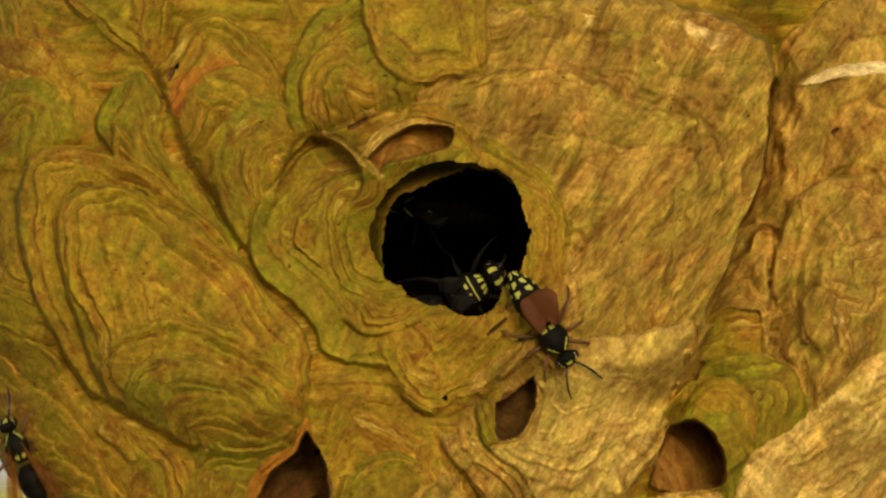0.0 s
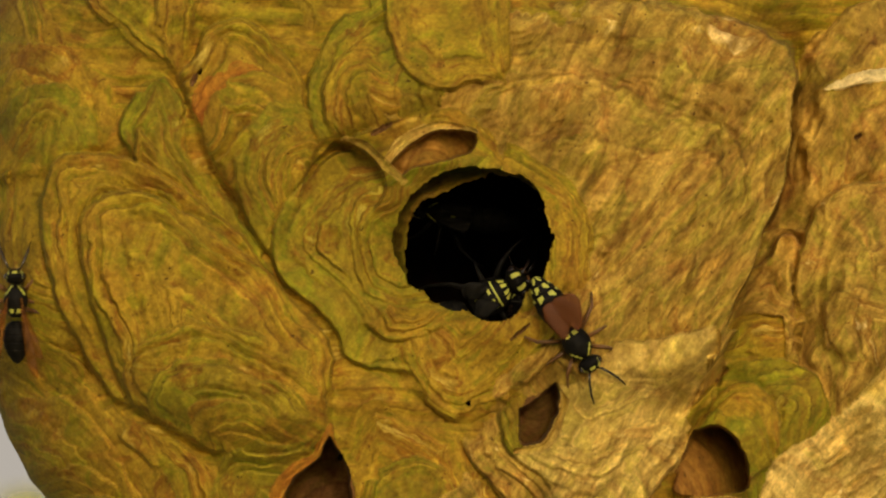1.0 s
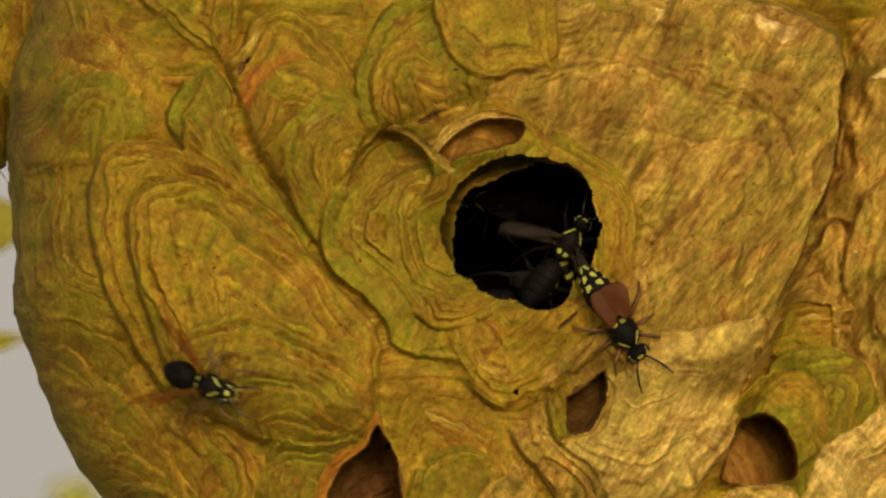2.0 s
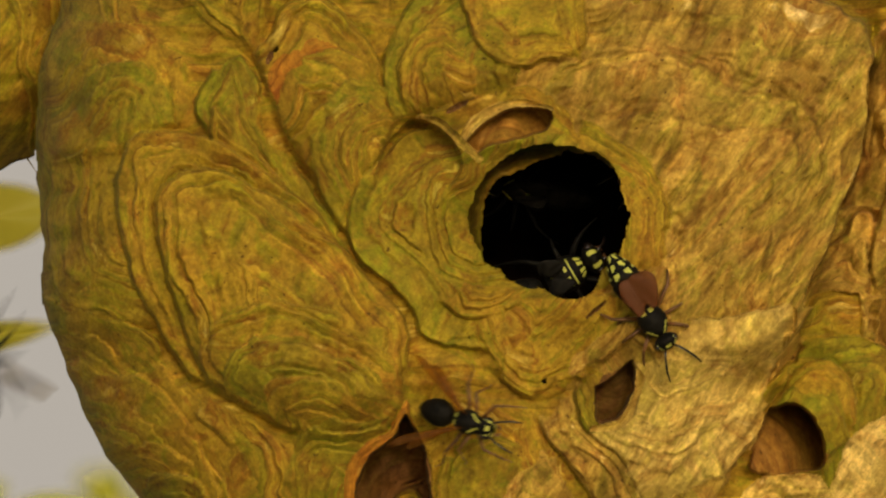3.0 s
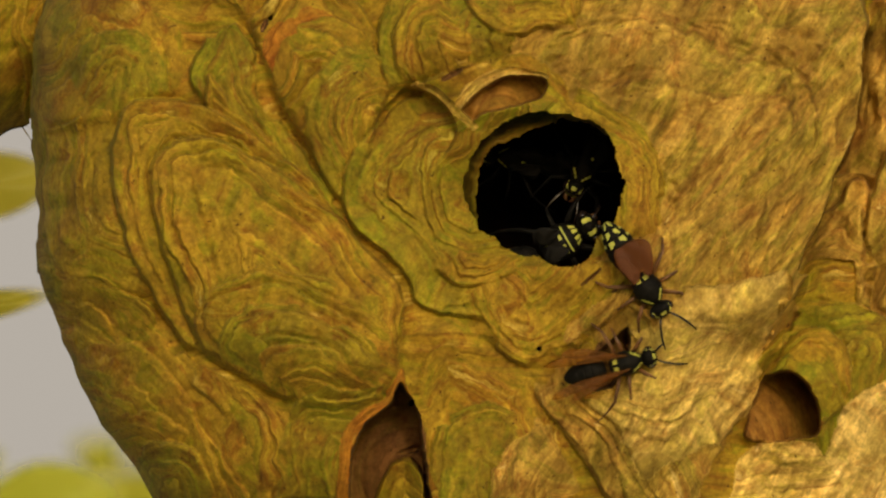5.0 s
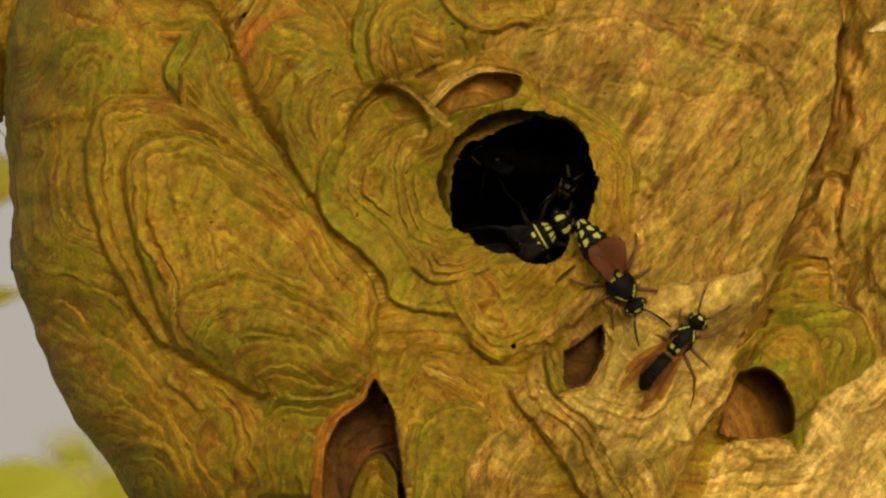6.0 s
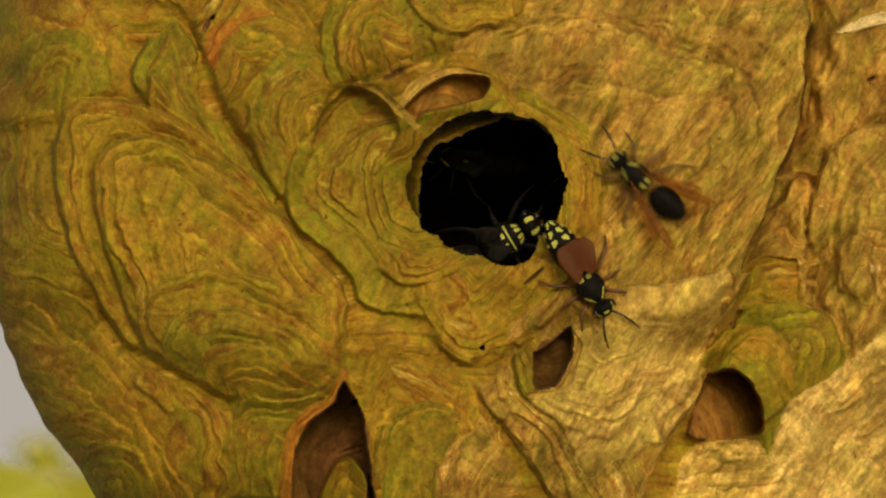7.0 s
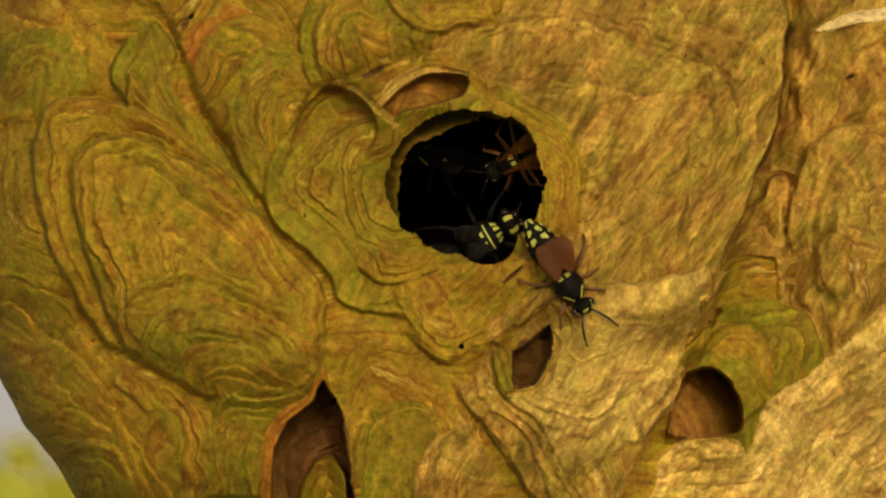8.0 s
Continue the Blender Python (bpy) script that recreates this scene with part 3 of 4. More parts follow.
# lower left: lines run across, beneath a pale edge
flap([(-120, 548), (-50, 560), (10, 578), (60, 612), (110, 640), (160, 700), (215, 770), (300, 850), (360, 960)], [(340, 1060), (60, 1060), (-120, 720)], 14, 36, PAPER, gap=30, steps=8, fade=25)
flap([(-90, 660), (-20, 668), (60, 690), (130, 740), (190, 830), (230, 960)], [(160, 1060), (0, 1060), (-60, 800)], 4, 10, PAPER, gap=34, steps=9, fade=25)
flap([(-30, 835), (40, 815), (110, 818), (160, 850), (190, 920)], [(170, 1040), (30, 1040)], 4, 14, PAPER, gap=24, steps=11, fade=25)
flap([(40, 960), (60, 885), (120, 868), (180, 885), (215, 960)], [(200, 1040), (60, 1040)], 4, 10, PAPER_GREEN, gap=24, steps=8, fade=25)
# upper left
flap([(60, -60), (130, 20), (185, 75), (232, 118)], [(275, 140), (310, 60), (330, -60)], 8, 24, PAPER, gap=26, steps=8)
flap([(238, -60), (232, 20), (240, 80), (262, 140)], [(300, 120), (330, -60)], 6, 16, PAPER, gap=22, steps=7, fade=25)
flap([(320, -60), (360, -10), (420, -5), (470, 30), (505, 90)], [(540, 60), (560, -60)], 4, 20, PAPER, gap=24, steps=8)
flap([(-130, 130), (-80, 70), (-10, 45), (60, 58), (115, 85), (165, 135), (172, 200), (164, 262)], [(110, 300), (-20, 330), (-100, 330)], 10, 26, PAPER, gap=32, steps=8, crease=10)
flap([(-70, 210), (-20, 150), (50, 130), (110, 160), (135, 215), (140, 262)], [(90, 300), (-20, 310)], 2, 12, PAPER_GREEN, gap=26, steps=7)
# long green tongue that runs down to the middle
flap([(172, 262), (166, 212), (195, 165), (236, 122), (268, 140), (298, 195), (312, 255), (345, 320), (395, 385), (440, 440)], [(475, 500), (430, 480), (330, 395), (240, 330)], 14, 26, PAPER_GREEN, gap=20, steps=9, crease=9, fade=20)
flap([(200, 300), (205, 225), (255, 288), (310, 342), (380, 412), (440, 470)], [(420, 490), (320, 400), (240, 340)], 5, 8, PAPER, gap=18, steps=6, fade=14, edge=6)
# the tongue with the rusty crown
flap([(272, 135), (300, 92), (318, 45), (360, 22), (410, 36), (450, 70), (482, 105), (502, 150), (512, 205)], [(545, 240), (500, 300), (462, 500), (440, 455), (370, 360), (315, 250)], 14, 34, PAPER, gap=26, steps=9, crease=11, fade=22, lip=4.4)
flap([(286, 165), (308, 124), (350, 100), (400, 93), (450, 112), (490, 155)], [(510, 250), (460, 480), (400, 400), (330, 260)], 3, 6, PAPER_RUST, gap=22, steps=5, fade=22, crease=5)
flap([(303, 205), (326, 152), (370, 126), (430, 122), (485, 160), (515, 215)], [(520, 260), (470, 480), (440, 455), (380, 360), (330, 280)], 5, 24, PAPER, gap=24, steps=9, fade=18, crease=5)
flap([(400, 400), (378, 300), (382, 230), (410, 185), (455, 162), (500, 176), (530, 222)], [(520, 260), (480, 420), (455, 480)], 4, 16, PAPER_GREEN, gap=22, steps=9, fade=20, crease=5)
flap([(440, 440), (425, 350), (428, 280), (455, 235), (500, 220), (535, 235)], [(505, 290), (470, 380), (455, 470)], 3, 10, PAPER, gap=20, steps=8, fade=14, crease=4)
# the green tongue beside it, and the sheet that hangs over the entrance
flap([(530, 258), (504, 190), (508, 115), (530, 62), (570, 12), (625, -40)], [(760, -60), (760, 190), (680, 215), (600, 245)], 14, 32, PAPER_GREEN, gap=28, steps=10, crease=9)
flap([(548, 240), (530, 180), (536, 130), (565, 90), (615, 72), (660, 92)], [(700, 190), (620, 235)], 4, 20, PAPER, gap=24, steps=9)
flap([(642, -60), (640, 10), (652, 82), (688, 132), (722, 152), (768, 150), (792, 137), (838, 141), (864, 146), (870, 90), (864, 0), (862, -60)], [(800, -70), (700, -70)], 12, 16, PAPER, gap=52, steps=3.5, crease=8, fade=10, crumple=4)
# the arch over the torn pocket
flap([(560, 236), (610, 222), (672, 192), (745, 178), (800, 196), (850, 240), (880, 290)], [(830, 300), (700, 300), (640, 300)], 9, 12, PAPER, gap=26, steps=6, fade=16, crease=6)
flap([(1408, 154), (1450, 134), (1500, 116), (1620, 100)], [(1620, 124), (1500, 138), (1450, 152)], 10, 3, PAPER_BLEACHED, "lip", gap=14, steps=2, crease=6, fade=2, wob=4, edge=3, lip=4)
# the great tongue: arcs within arcs
flap([(175, 715), (120, 640), (62, 530), (30, 420), (30, 330), (62, 275), (125, 260), (190, 270), (245, 300), (310, 345), (370, 395), (430, 460)], [(520, 600), (540, 760), (330, 790)], 20, 26, PAPER, gap=22, steps=12, crease=14, fade=25, lip=4.4)
flap([(190, 720), (140, 640), (100, 540), (72, 430), (84, 345), (120, 305), (170, 300), (215, 312)], [(300, 380), (480, 600), (330, 780)], -4, 8, PAPER, gap=20, steps=8, crease=4, fade=30, lip=4.4)
flap([(205, 728), (160, 650), (124, 545), (98, 440), (104, 365), (140, 333), (190, 326), (260, 345), (330, 385), (400, 440), (470, 512), (535, 572), (555, 625), (545, 690)], [(545, 742), (510, 790), (330, 800)], 17, 34, PAPER, gap=34, steps=11, crease=18, fade=20, lip=4.4)
flap([(225, 735), (182, 690), (174, 632), (195, 590), (240, 560), (300, 553), (380, 568), (460, 602), (530, 650)], [(540, 735), (480, 780), (330, 790)], 4, 20, PAPER, gap=24, steps=10, crease=5, fade=30)
flap([(262, 752), (228, 700), (236, 645), (290, 612), (360, 614), (440, 652), (510, 700)], [(525, 745), (420, 780), (320, 785)], 3, 14, PAPER_GREEN, gap=24, steps=9, crease=5, fade=25)
flap([(296, 790), (282, 742), (315, 708), (390, 702), (465, 722), (525, 748)], [(500, 790), (420, 800)], 4, 12, PAPER, gap=20, steps=9, crease=5, fade=18)
# beneath it
flap([(152, 728), (172, 765), (215, 812), (255, 872), (285, 960)], [(400, 960), (345, 810), (270, 762), (200, 722)], 8, 16, PAPER, gap=26, steps=7, fade=18, crease=10)
flap([(322, 980), (328, 850), (345, 785), (400, 762), (470, 776), (530, 752)], [(520, 800), (455, 840), (445, 980)], 8, 16, PAPER_GREEN, gap=22, steps=9, fade=14, crease=7)
flap([(560, 770), (620, 690), (700, 735), (770, 752), (800, 820), (860, 900)], [(820, 1050), (580, 1050)], 4, 10, PAPER, gap=28, steps=6, fade=40, crease=4)
flap([(590, 960), (592, 880), (615, 825), (665, 800), (720, 806), (770, 830)], [(820, 920), (760, 1050), (620, 1050)], 6, 18, PAPER_GREEN, gap=26, steps=7, crease=6)
flap([(690, 1000), (715, 900), (752, 848), (800, 830), (840, 870)], [(880, 960), (800, 1050)], 4, 14, PAPER_TAN, gap=26, steps=6, crease=5)
# the pale cheek below the entrance, sunlight put into its colour
flap([(775, 742), (786, 795), (822, 856), (868, 915), (930, 1000)], [(1060, 1050), (1200, 760), (1000, 560), (880, 620), (850, 690)], 10, 26, PAPER_TAN, gap=24, steps=9, crease=9, fade=60, crumple=4)
flap([(1020, 592), (1090, 590), (1160, 580), (1222, 566), (1238, 610), (1228, 660), (1196, 730), (1166, 800), (1110, 862), (1040, 940)], [(960, 980), (890, 840), (950, 700), (975, 620)], 14, 50, PAPER_PALE_SUN, gap=56, steps=1.5, crease=8, crumple=4, fade=60)
flap([(842, 700), (846, 760), (876, 806), (940, 850), (1020, 870), (1110, 820)], [(1160, 700), (1060, 640), (960, 650), (900, 660)], 5, 16, PAPER_PALE_SUN, gap=26, steps=3.5, crease=4, fade=50, crumple=4)
flap([(836, 690), (838, 740), (852, 790), (880, 800)], [(886, 740), (884, 690)], 4, 4, PAPER_GREEN, gap=14, steps=4, crease=3, fade=10)
# the hollow with the rusty lip
flap([(424, 1040), (428, 930), (436, 862), (470, 815), (510, 792), (530, 756), (546, 738), (560, 775), (590, 850)], [(600, 1040)], 8, 4, PAPER_RUST, "lip", gap=16, steps=4, crease=6, fade=8, wob=3, lip=4)
# the dark brown inside carries this hollow's shade
hollow_at([(450, 1040), (450, 930), (460, 868), (490, 826), (522, 800), (538, 764), (550, 772), (572, 812), (584, 880), (588, 1040)], 210, PAPER_BROWN_SHADE, floor=0.55, sill=(560, 930))
flap([(497, 1040), (500, 950), (528, 905), (562, 898), (586, 930)], [(592, 1040)], 30, 60, PAPER, gap=18, steps=5, crease=2, fade=8, wob=4)
# collar round the entrance
flap([(600, 252), (555, 262), (508, 296), (466, 342), (440, 405), (447, 466), (490, 520), (540, 566), (566, 612), (602, 638), (650, 648), (720, 660)], [(860, 600), (1000, 470), (960, 300), (820, 250)], 12, 30, PAPER_GREEN, "collar", gap=28, steps=10, crease=13, fade=40, lip=4.4)
flap([(612, 300), (572, 330), (548, 400), (552, 460), (580, 520), (640, 560), (720, 566), (800, 560)], [(820, 480), (720, 300)], 2, 8, PAPER_GREEN, gap=24, steps=8, crease=3, fade=30)
flap([(1006, 520), (1012, 440), (1000, 360), (962, 300), (905, 258), (840, 240)], [(830, 300), (840, 420), (900, 530)], 3, 8, PAPER, gap=18, steps=6, crease=2, fade=40)
# it starts in a recess under the ridge
recess = curve_of([(498, 296), (528, 262), (556, 238), (602, 254), (634, 288), (640, 340), (560, 420), (490, 370), (498, 296)])
H -= 62 * within(U, V, recess) * step(0, 7, to_line(U, V, recess)[0]) * step(400, 255, V + 0.25 * (560 - U))
# the lip below it, whose lower edge hangs free
flap([(655, 612), (678, 668), (706, 706), (748, 732), (790, 738), (832, 714), (880, 680), (922, 640), (968, 588)], [(960, 540), (860, 545), (760, 545), (680, 575)], 16, 4, PAPER, "lip", gap=20, steps=7, crease=16, fade=20)
flap([(790, 738), (832, 714), (880, 680), (922, 640), (968, 588)], [(955, 560), (890, 610), (820, 670)], 2, 4, PAPER_TAN, "lip", gap=14, steps=6, crease=2, fade=24)
flap([(690, 622), (720, 672), (768, 700), (820, 684), (870, 640), (905, 590)], [(900, 550), (800, 540), (720, 570)], 2, 4, PAPER, "lip", gap=24, steps=6, crease=2, fade=20, edge=14)
flap([(600, 560), (640, 596), (700, 588), (765, 556)], [(770, 530), (700, 525), (640, 520)], 6, 10, PAPER, "lip", gap=14, steps=6, crease=8, fade=16)
# brown floor, darkened in colour where the hole lies in shade
hollow_at([(876, 716), (912, 692), (946, 668), (950, 702), (936, 744), (912, 772), (880, 776)], 120, PAPER_BROWN_SHADE, floor=0.3, sill=(910, 690), rim=5)
flap([(940, 660), (953, 700), (940, 748), (914, 779), (872, 784)], [(868, 793), (918, 793), (950, 762), (966, 700)], 4, 2, PAPER_PALE_SUN, "rim", gap=14, steps=2, crease=0, fade=1, wob=2, edge=2, lip=4)
# the torn pocket above the entrance, its inside coloured for shade
hollow_at([(648, 286), (676, 252), (714, 228), (752, 220), (800, 228), (790, 262), (740, 278), (690, 290), (664, 302)], 95, PAPER_UMBER_SHADE, floor=0.35, sill=(720, 300), rim=3)
flap([(640, 292), (672, 250), (712, 224), (752, 216), (806, 226)], [(800, 218), (750, 204), (702, 211), (658, 238), (630, 284)], 8, 2, PAPER_PALE_SUN, "rim", gap=14, steps=2, crease=0, fade=1, wob=2, edge=2, lip=4)
flap([(556, 238), (602, 254), (640, 290), (672, 320)], [(682, 312), (650, 278), (612, 242), (570, 228)], 9, 3, PAPER_TAN, "rim", gap=14, steps=2, crease=10, fade=2, wob=3, edge=3, lip=4)

# small tears and pricks in the paper, coloured dark for the shade within
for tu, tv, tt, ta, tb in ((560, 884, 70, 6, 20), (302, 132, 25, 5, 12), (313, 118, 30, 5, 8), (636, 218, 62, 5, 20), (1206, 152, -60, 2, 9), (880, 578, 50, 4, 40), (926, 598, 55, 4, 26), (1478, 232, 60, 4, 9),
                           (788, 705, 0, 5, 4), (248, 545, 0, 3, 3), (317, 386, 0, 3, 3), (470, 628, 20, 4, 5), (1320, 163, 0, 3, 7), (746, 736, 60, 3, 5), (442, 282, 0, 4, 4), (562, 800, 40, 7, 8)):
    pocket(tu, tv, tt, ta * 0.75, tb, tb, 13, PAPER_BROWN_SHADE, "tear", edge=2.5, rim=1.5, wob=0.4)

# the paper of slab, cheek and flank is laid in slanting pleats
for lean_, size_, high, seed_ in ((28, 30, 7.0, 3), (40, 15, 3.5, 9), (20, 62, 9.0, 15)):
    c_, s_ = math.cos(radians(lean_)), math.sin(radians(lean_))
    across, up_ = U * c_ + V * s_ + 30 * fbm(U / 190, V / 190, seed_), U * s_ - V * c_
    pleat = 1 - 2 * np.abs(vnoise(across / size_, up_ / (size_ * 6), seed_ + 1))
    H += high * pleat * step(-0.5, 0.4, fbm(U / 130, V / 130, seed_ + 2)) * np.isin(ID, [k for k, kind in enumerate(KINDS) if kind[1] in (PAPER_TAN, PAPER_PALE_SUN, PAPER_SUNLIT)]) * step(860, 960, U)
# the entrance: the collar turns inward, and the paper ends in a torn edge
hr, ht, hp, hq, hpa = local(797, 412, 0, 142, 130, 130, 2.0, 0.05, 404)
H -= (28 + 30 * step(60, -80, hp)) * np.exp(-np.clip(hr - 1, 0, None) * 3.2)
hr = hr * (1 + 0.020 * vnoise(ht * 9, ht * 0, 6) + 0.014 * vnoise(ht * 33, ht * 0, 8) + 0.010 * vnoise(ht * 80, ht * 0, 7))
notch = local(832, 500, 20, 58, 40, 62, 2.2, 0.06, 505)[0]
H -= 12 * np.exp(-np.clip(notch - 1, 0, None) * 4)
HOLE = (hr < 1.0) | (notch < 1.0)

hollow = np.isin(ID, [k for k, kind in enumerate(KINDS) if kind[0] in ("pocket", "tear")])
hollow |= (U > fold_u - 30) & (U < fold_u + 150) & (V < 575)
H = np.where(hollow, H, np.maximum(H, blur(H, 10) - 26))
Y = BASE - H


def surf(u, v):
    """Depth of the nest's face at a place of the plan."""
    i, j = int(np.clip((v - vs[0]) / STEP, 0, len(vs) - 1)), int(np.clip((u - us[0]) / STEP, 0, len(us) - 1))
    i0, i1, j0, j1 = max(0, i - 14), i + 15, max(0, j - 14), j + 15
    return float(np.percentile(Y[i0:i1, j0:j1], 20))


# points past the outline are drawn in to it
to_lobe = ~ALIVE & (lobe < 1.12) & (U < -100)
pull = np.maximum(RR, 1e-6)
UU = np.where(ALIVE, U, np.where(to_lobe, -262 + (U + 262) / lobe * 0.9995, CU + (U - CU) / pull * 0.9995))
VV = np.where(ALIVE, V, np.where(to_lobe, 112 + (V - 112) / lobe * 0.9995, CV + (V - CV) / pull * 0.9995))
YY = np.where(ALIVE, Y, np.where(to_lobe, 870.0, RD * 0.97))
CO = places(UU, VV, YY)
FIB = np.stack([S, A, ID * 3.7], -1).reshape(-1, 3)
nv, nu = U.shape
idx = np.arange(nv * nu).reshape(nv, nu)
quads = np.stack([idx[1:, :-1], idx[1:, 1:], idx[:-1, 1:], idx[:-1, :-1]], -1).reshape(-1, 4)
keep = ALIVE.ravel()[quads].any(1) & ~HOLE.ravel()[quads].all(1)
# no cell spans the gap between the front and the lobe behind it
keep &= np.ptp(YY.ravel()[quads], axis=1) < 330
quads = quads[keep]
qid = ID.ravel()[quads].max(1)


def islands(f):
    """Splits quads into connected pieces."""
    lab = np.arange(nv * nu)
    while True:
        low = lab[f].min(1)
        nxt = lab.copy()
        np.minimum.at(nxt, f.ravel(), np.repeat(low, 4))
        nxt = nxt[nxt]
        if (nxt == lab).all():
            return lab[f[:, 0]]
        lab = nxt


# scraps too small to be a piece of their own go to the piece beside them
qu, qv = quads[:, 0] % nu, quads[:, 0] // nu
for _ in range(2):
    scrap = np.zeros(len(quads), dtype=bool)
    for k in range(len(KINDS)):
        at_k = np.nonzero(qid == k)[0]
        if len(at_k):
            names_, back, count = np.unique(islands(quads[at_k]), return_inverse=True, return_counts=True)
            scrap[at_k[count[back] < (12 if KINDS[k][0] in ("tear", "rim") else 160)]] = True
    chart = np.full((nv + 1, nu + 1), -1)
    chart[qv, qu] = np.where(scrap, -1, qid)
    for _ in range(60):
        for du_, dv_ in ((1, 0), (-1, 0), (0, 1), (0, -1)):
            side_ = np.roll(chart, (dv_, du_), (0, 1))[qv, qu]
            chart[qv, qu] = np.where(chart[qv, qu] < 0, side_, chart[qv, qu])
    qid = np.maximum(chart[qv, qu], 0)
for k, (kname, kmat, klabel) in enumerate(KINDS):
    fk = quads[qid == k]
    if len(fk) < 20:
        continue
    piece = islands(fk)
    for label_ in np.unique(piece):
        f = fk[piece == label_]
        used, inv = np.unique(f, return_inverse=True)
        fibk = FIB[used].copy()
        fibk[:, 2] = k * 3.7
        sheet(kname, CO[used], inv.reshape(-1, 4), kmat, nest, fibk, klabel)


def back_shell():
    """The rest of the ovoid, behind what the face covers."""
    n, mrows = 96, 64
    th = np.linspace(0, 2 * np.pi, n, endpoint=False)
    ph = np.linspace(0.0, np.pi, mrows)
    TH, PH = np.meshgrid(th, ph)
    bump = 1 + 0.012 * np.sin(PH * 40 + 2 * np.sin(TH * 5)) + 0.02 * vnoise(TH * 4, PH * 5, 40)
    bu, by, bv = CU + RU * 0.985 * bump * np.sin(PH) * np.cos(TH), RD + RD * 0.985 * bump * np.sin(PH) * np.sin(TH), CV - RV * 0.985 * bump * np.cos(PH)
    co = places(bu, bv, by)
    ids = np.arange(mrows * n).reshape(mrows, n)
    f = np.stack([ids[:-1], np.roll(ids, -1, 1)[:-1], np.roll(ids, -1, 1)[1:], ids[1:]], -1).reshape(-1, 4)
    cu_, cv_, cy_ = bu.ravel()[f].mean(1), bv.ravel()[f].mean(1), by.ravel()[f].mean(1)
    hidden = (cy_ < RD * 0.93) & (cu_ > -215) & (cu_ < 1735) & (cv_ > -30) & (cv_ < 1015)
    f = f[~hidden]
    fibb = np.stack([PH.ravel() * 900, TH.ravel() * 900, np.zeros(PH.size)], -1)
    sheet("rear_envelope", co, f, PAPER, nest, fibb)


back_shell()


def ring(name, cu, cv, a, b, d0, d1, w, mat, seed, parent):
    """A torn strip of paper inside the entrance, from its edge (d0 deep) back to d1."""
    n, m = 220, 14
    th = np.linspace(0, 2 * np.pi, n, endpoint=False)
    rows = []
    for j in range(m):
        t = j / (m - 1)
        r = 1 + w * t + 0.045 * fbm(th * 3, th * 0, seed) + (1 - t) * (0.014 * vnoise(th * 19, th * 0, seed + 2) + 0.012 * vnoise(th * 60, th * 0, seed + 3))
        d = d0 + (d1 - d0) * t ** 1.3 + 4 * vnoise(th * 8, th * 0 + t * 3, seed)
        rows.append(places(cu + a * r * np.sin(th), cv - b * r * np.cos(th), d))
    co = np.concatenate(rows)
    ids = np.arange(m * n).reshape(m, n)
    f = np.stack([ids[:-1], np.roll(ids, -1, 1)[:-1], np.roll(ids, -1, 1)[1:], ids[1:]], -1).reshape(-1, 4)
    fibr = np.stack([np.repeat(np.arange(m) * 6.0, n), np.tile(th * 130, m), np.full(m * n, seed)], -1)
    return sheet(name, co, f, mat, parent, fibr)


D0 = surf(640, 415)
ring("inner_lip", 822, 438, 147, 136, D0 + 38, D0 + 200, 0.32, PAPER, 51, nest)


# the hollow's darkness is painted on its walls
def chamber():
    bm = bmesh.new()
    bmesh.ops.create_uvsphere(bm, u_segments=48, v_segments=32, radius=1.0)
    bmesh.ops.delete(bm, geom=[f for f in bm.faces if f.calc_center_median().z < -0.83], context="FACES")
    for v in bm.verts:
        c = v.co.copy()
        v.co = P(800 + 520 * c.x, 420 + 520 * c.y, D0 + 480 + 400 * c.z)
    part("chamber", bm, NEST_SHADE, nest, "hollow inside of the nest, its shade coloured near black")


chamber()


# ---- hornets ----
def tube(points, radii, sides=8):
    bm = bmesh.new()
    loops = []
    for i, (p, r) in enumerate(zip(points, radii)):
        p = Vector(p)
        a = Vector(points[max(i - 1, 0)])
        b = Vector(points[min(i + 1, len(points) - 1)])
        q = (b - a).to_track_quat("Z", "Y")
        loops.append([bm.verts.new((p + q @ Vector((r * math.cos(t), r * math.sin(t), 0))) * UNIT) for t in (2 * math.pi * k / sides for k in range(sides))])
    for a, b in zip(loops, loops[1:]):
        for k in range(sides):
            bm.faces.new((a[k], a[(k + 1) % sides], b[(k + 1) % sides], b[k]))
    bm.faces.new(loops[0][::-1])
    bm.faces.new(loops[-1])
    return bm


def spun(profile, flat, mark, rings=56, sides=40, lift=lambda t: 0.0):
    """A body of revolution along x; profile(t) gives x and radius, flat squashes it upright, mark(t, angle) picks the pale patches."""
    bm = bmesh.new()
    loops = []
    for i in range(rings + 1):
        t = i / rings
        x, r = profile(t)
        loops.append([bm.verts.new(Vector((x, r * math.sin(a), r * flat * math.cos(a) + lift(t))) * UNIT) for a in (2 * math.pi * k / sides for k in range(sides))])
    for i, (a, b) in enumerate(zip(loops, loops[1:])):
        for k in range(sides):
            f = bm.faces.new((a[k], a[(k + 1) % sides], b[(k + 1) % sides], b[k]))
            ang = 2 * math.pi * (k + 0.5) / sides
            f.material_index = 1 if mark((i + 0.5) / rings, math.pi - abs(math.pi - ang)) else 0
    bmesh.ops.remove_doubles(bm, verts=bm.verts, dist=1e-7)
    bmesh.ops.recalc_face_normals(bm, faces=bm.faces)
    return bm


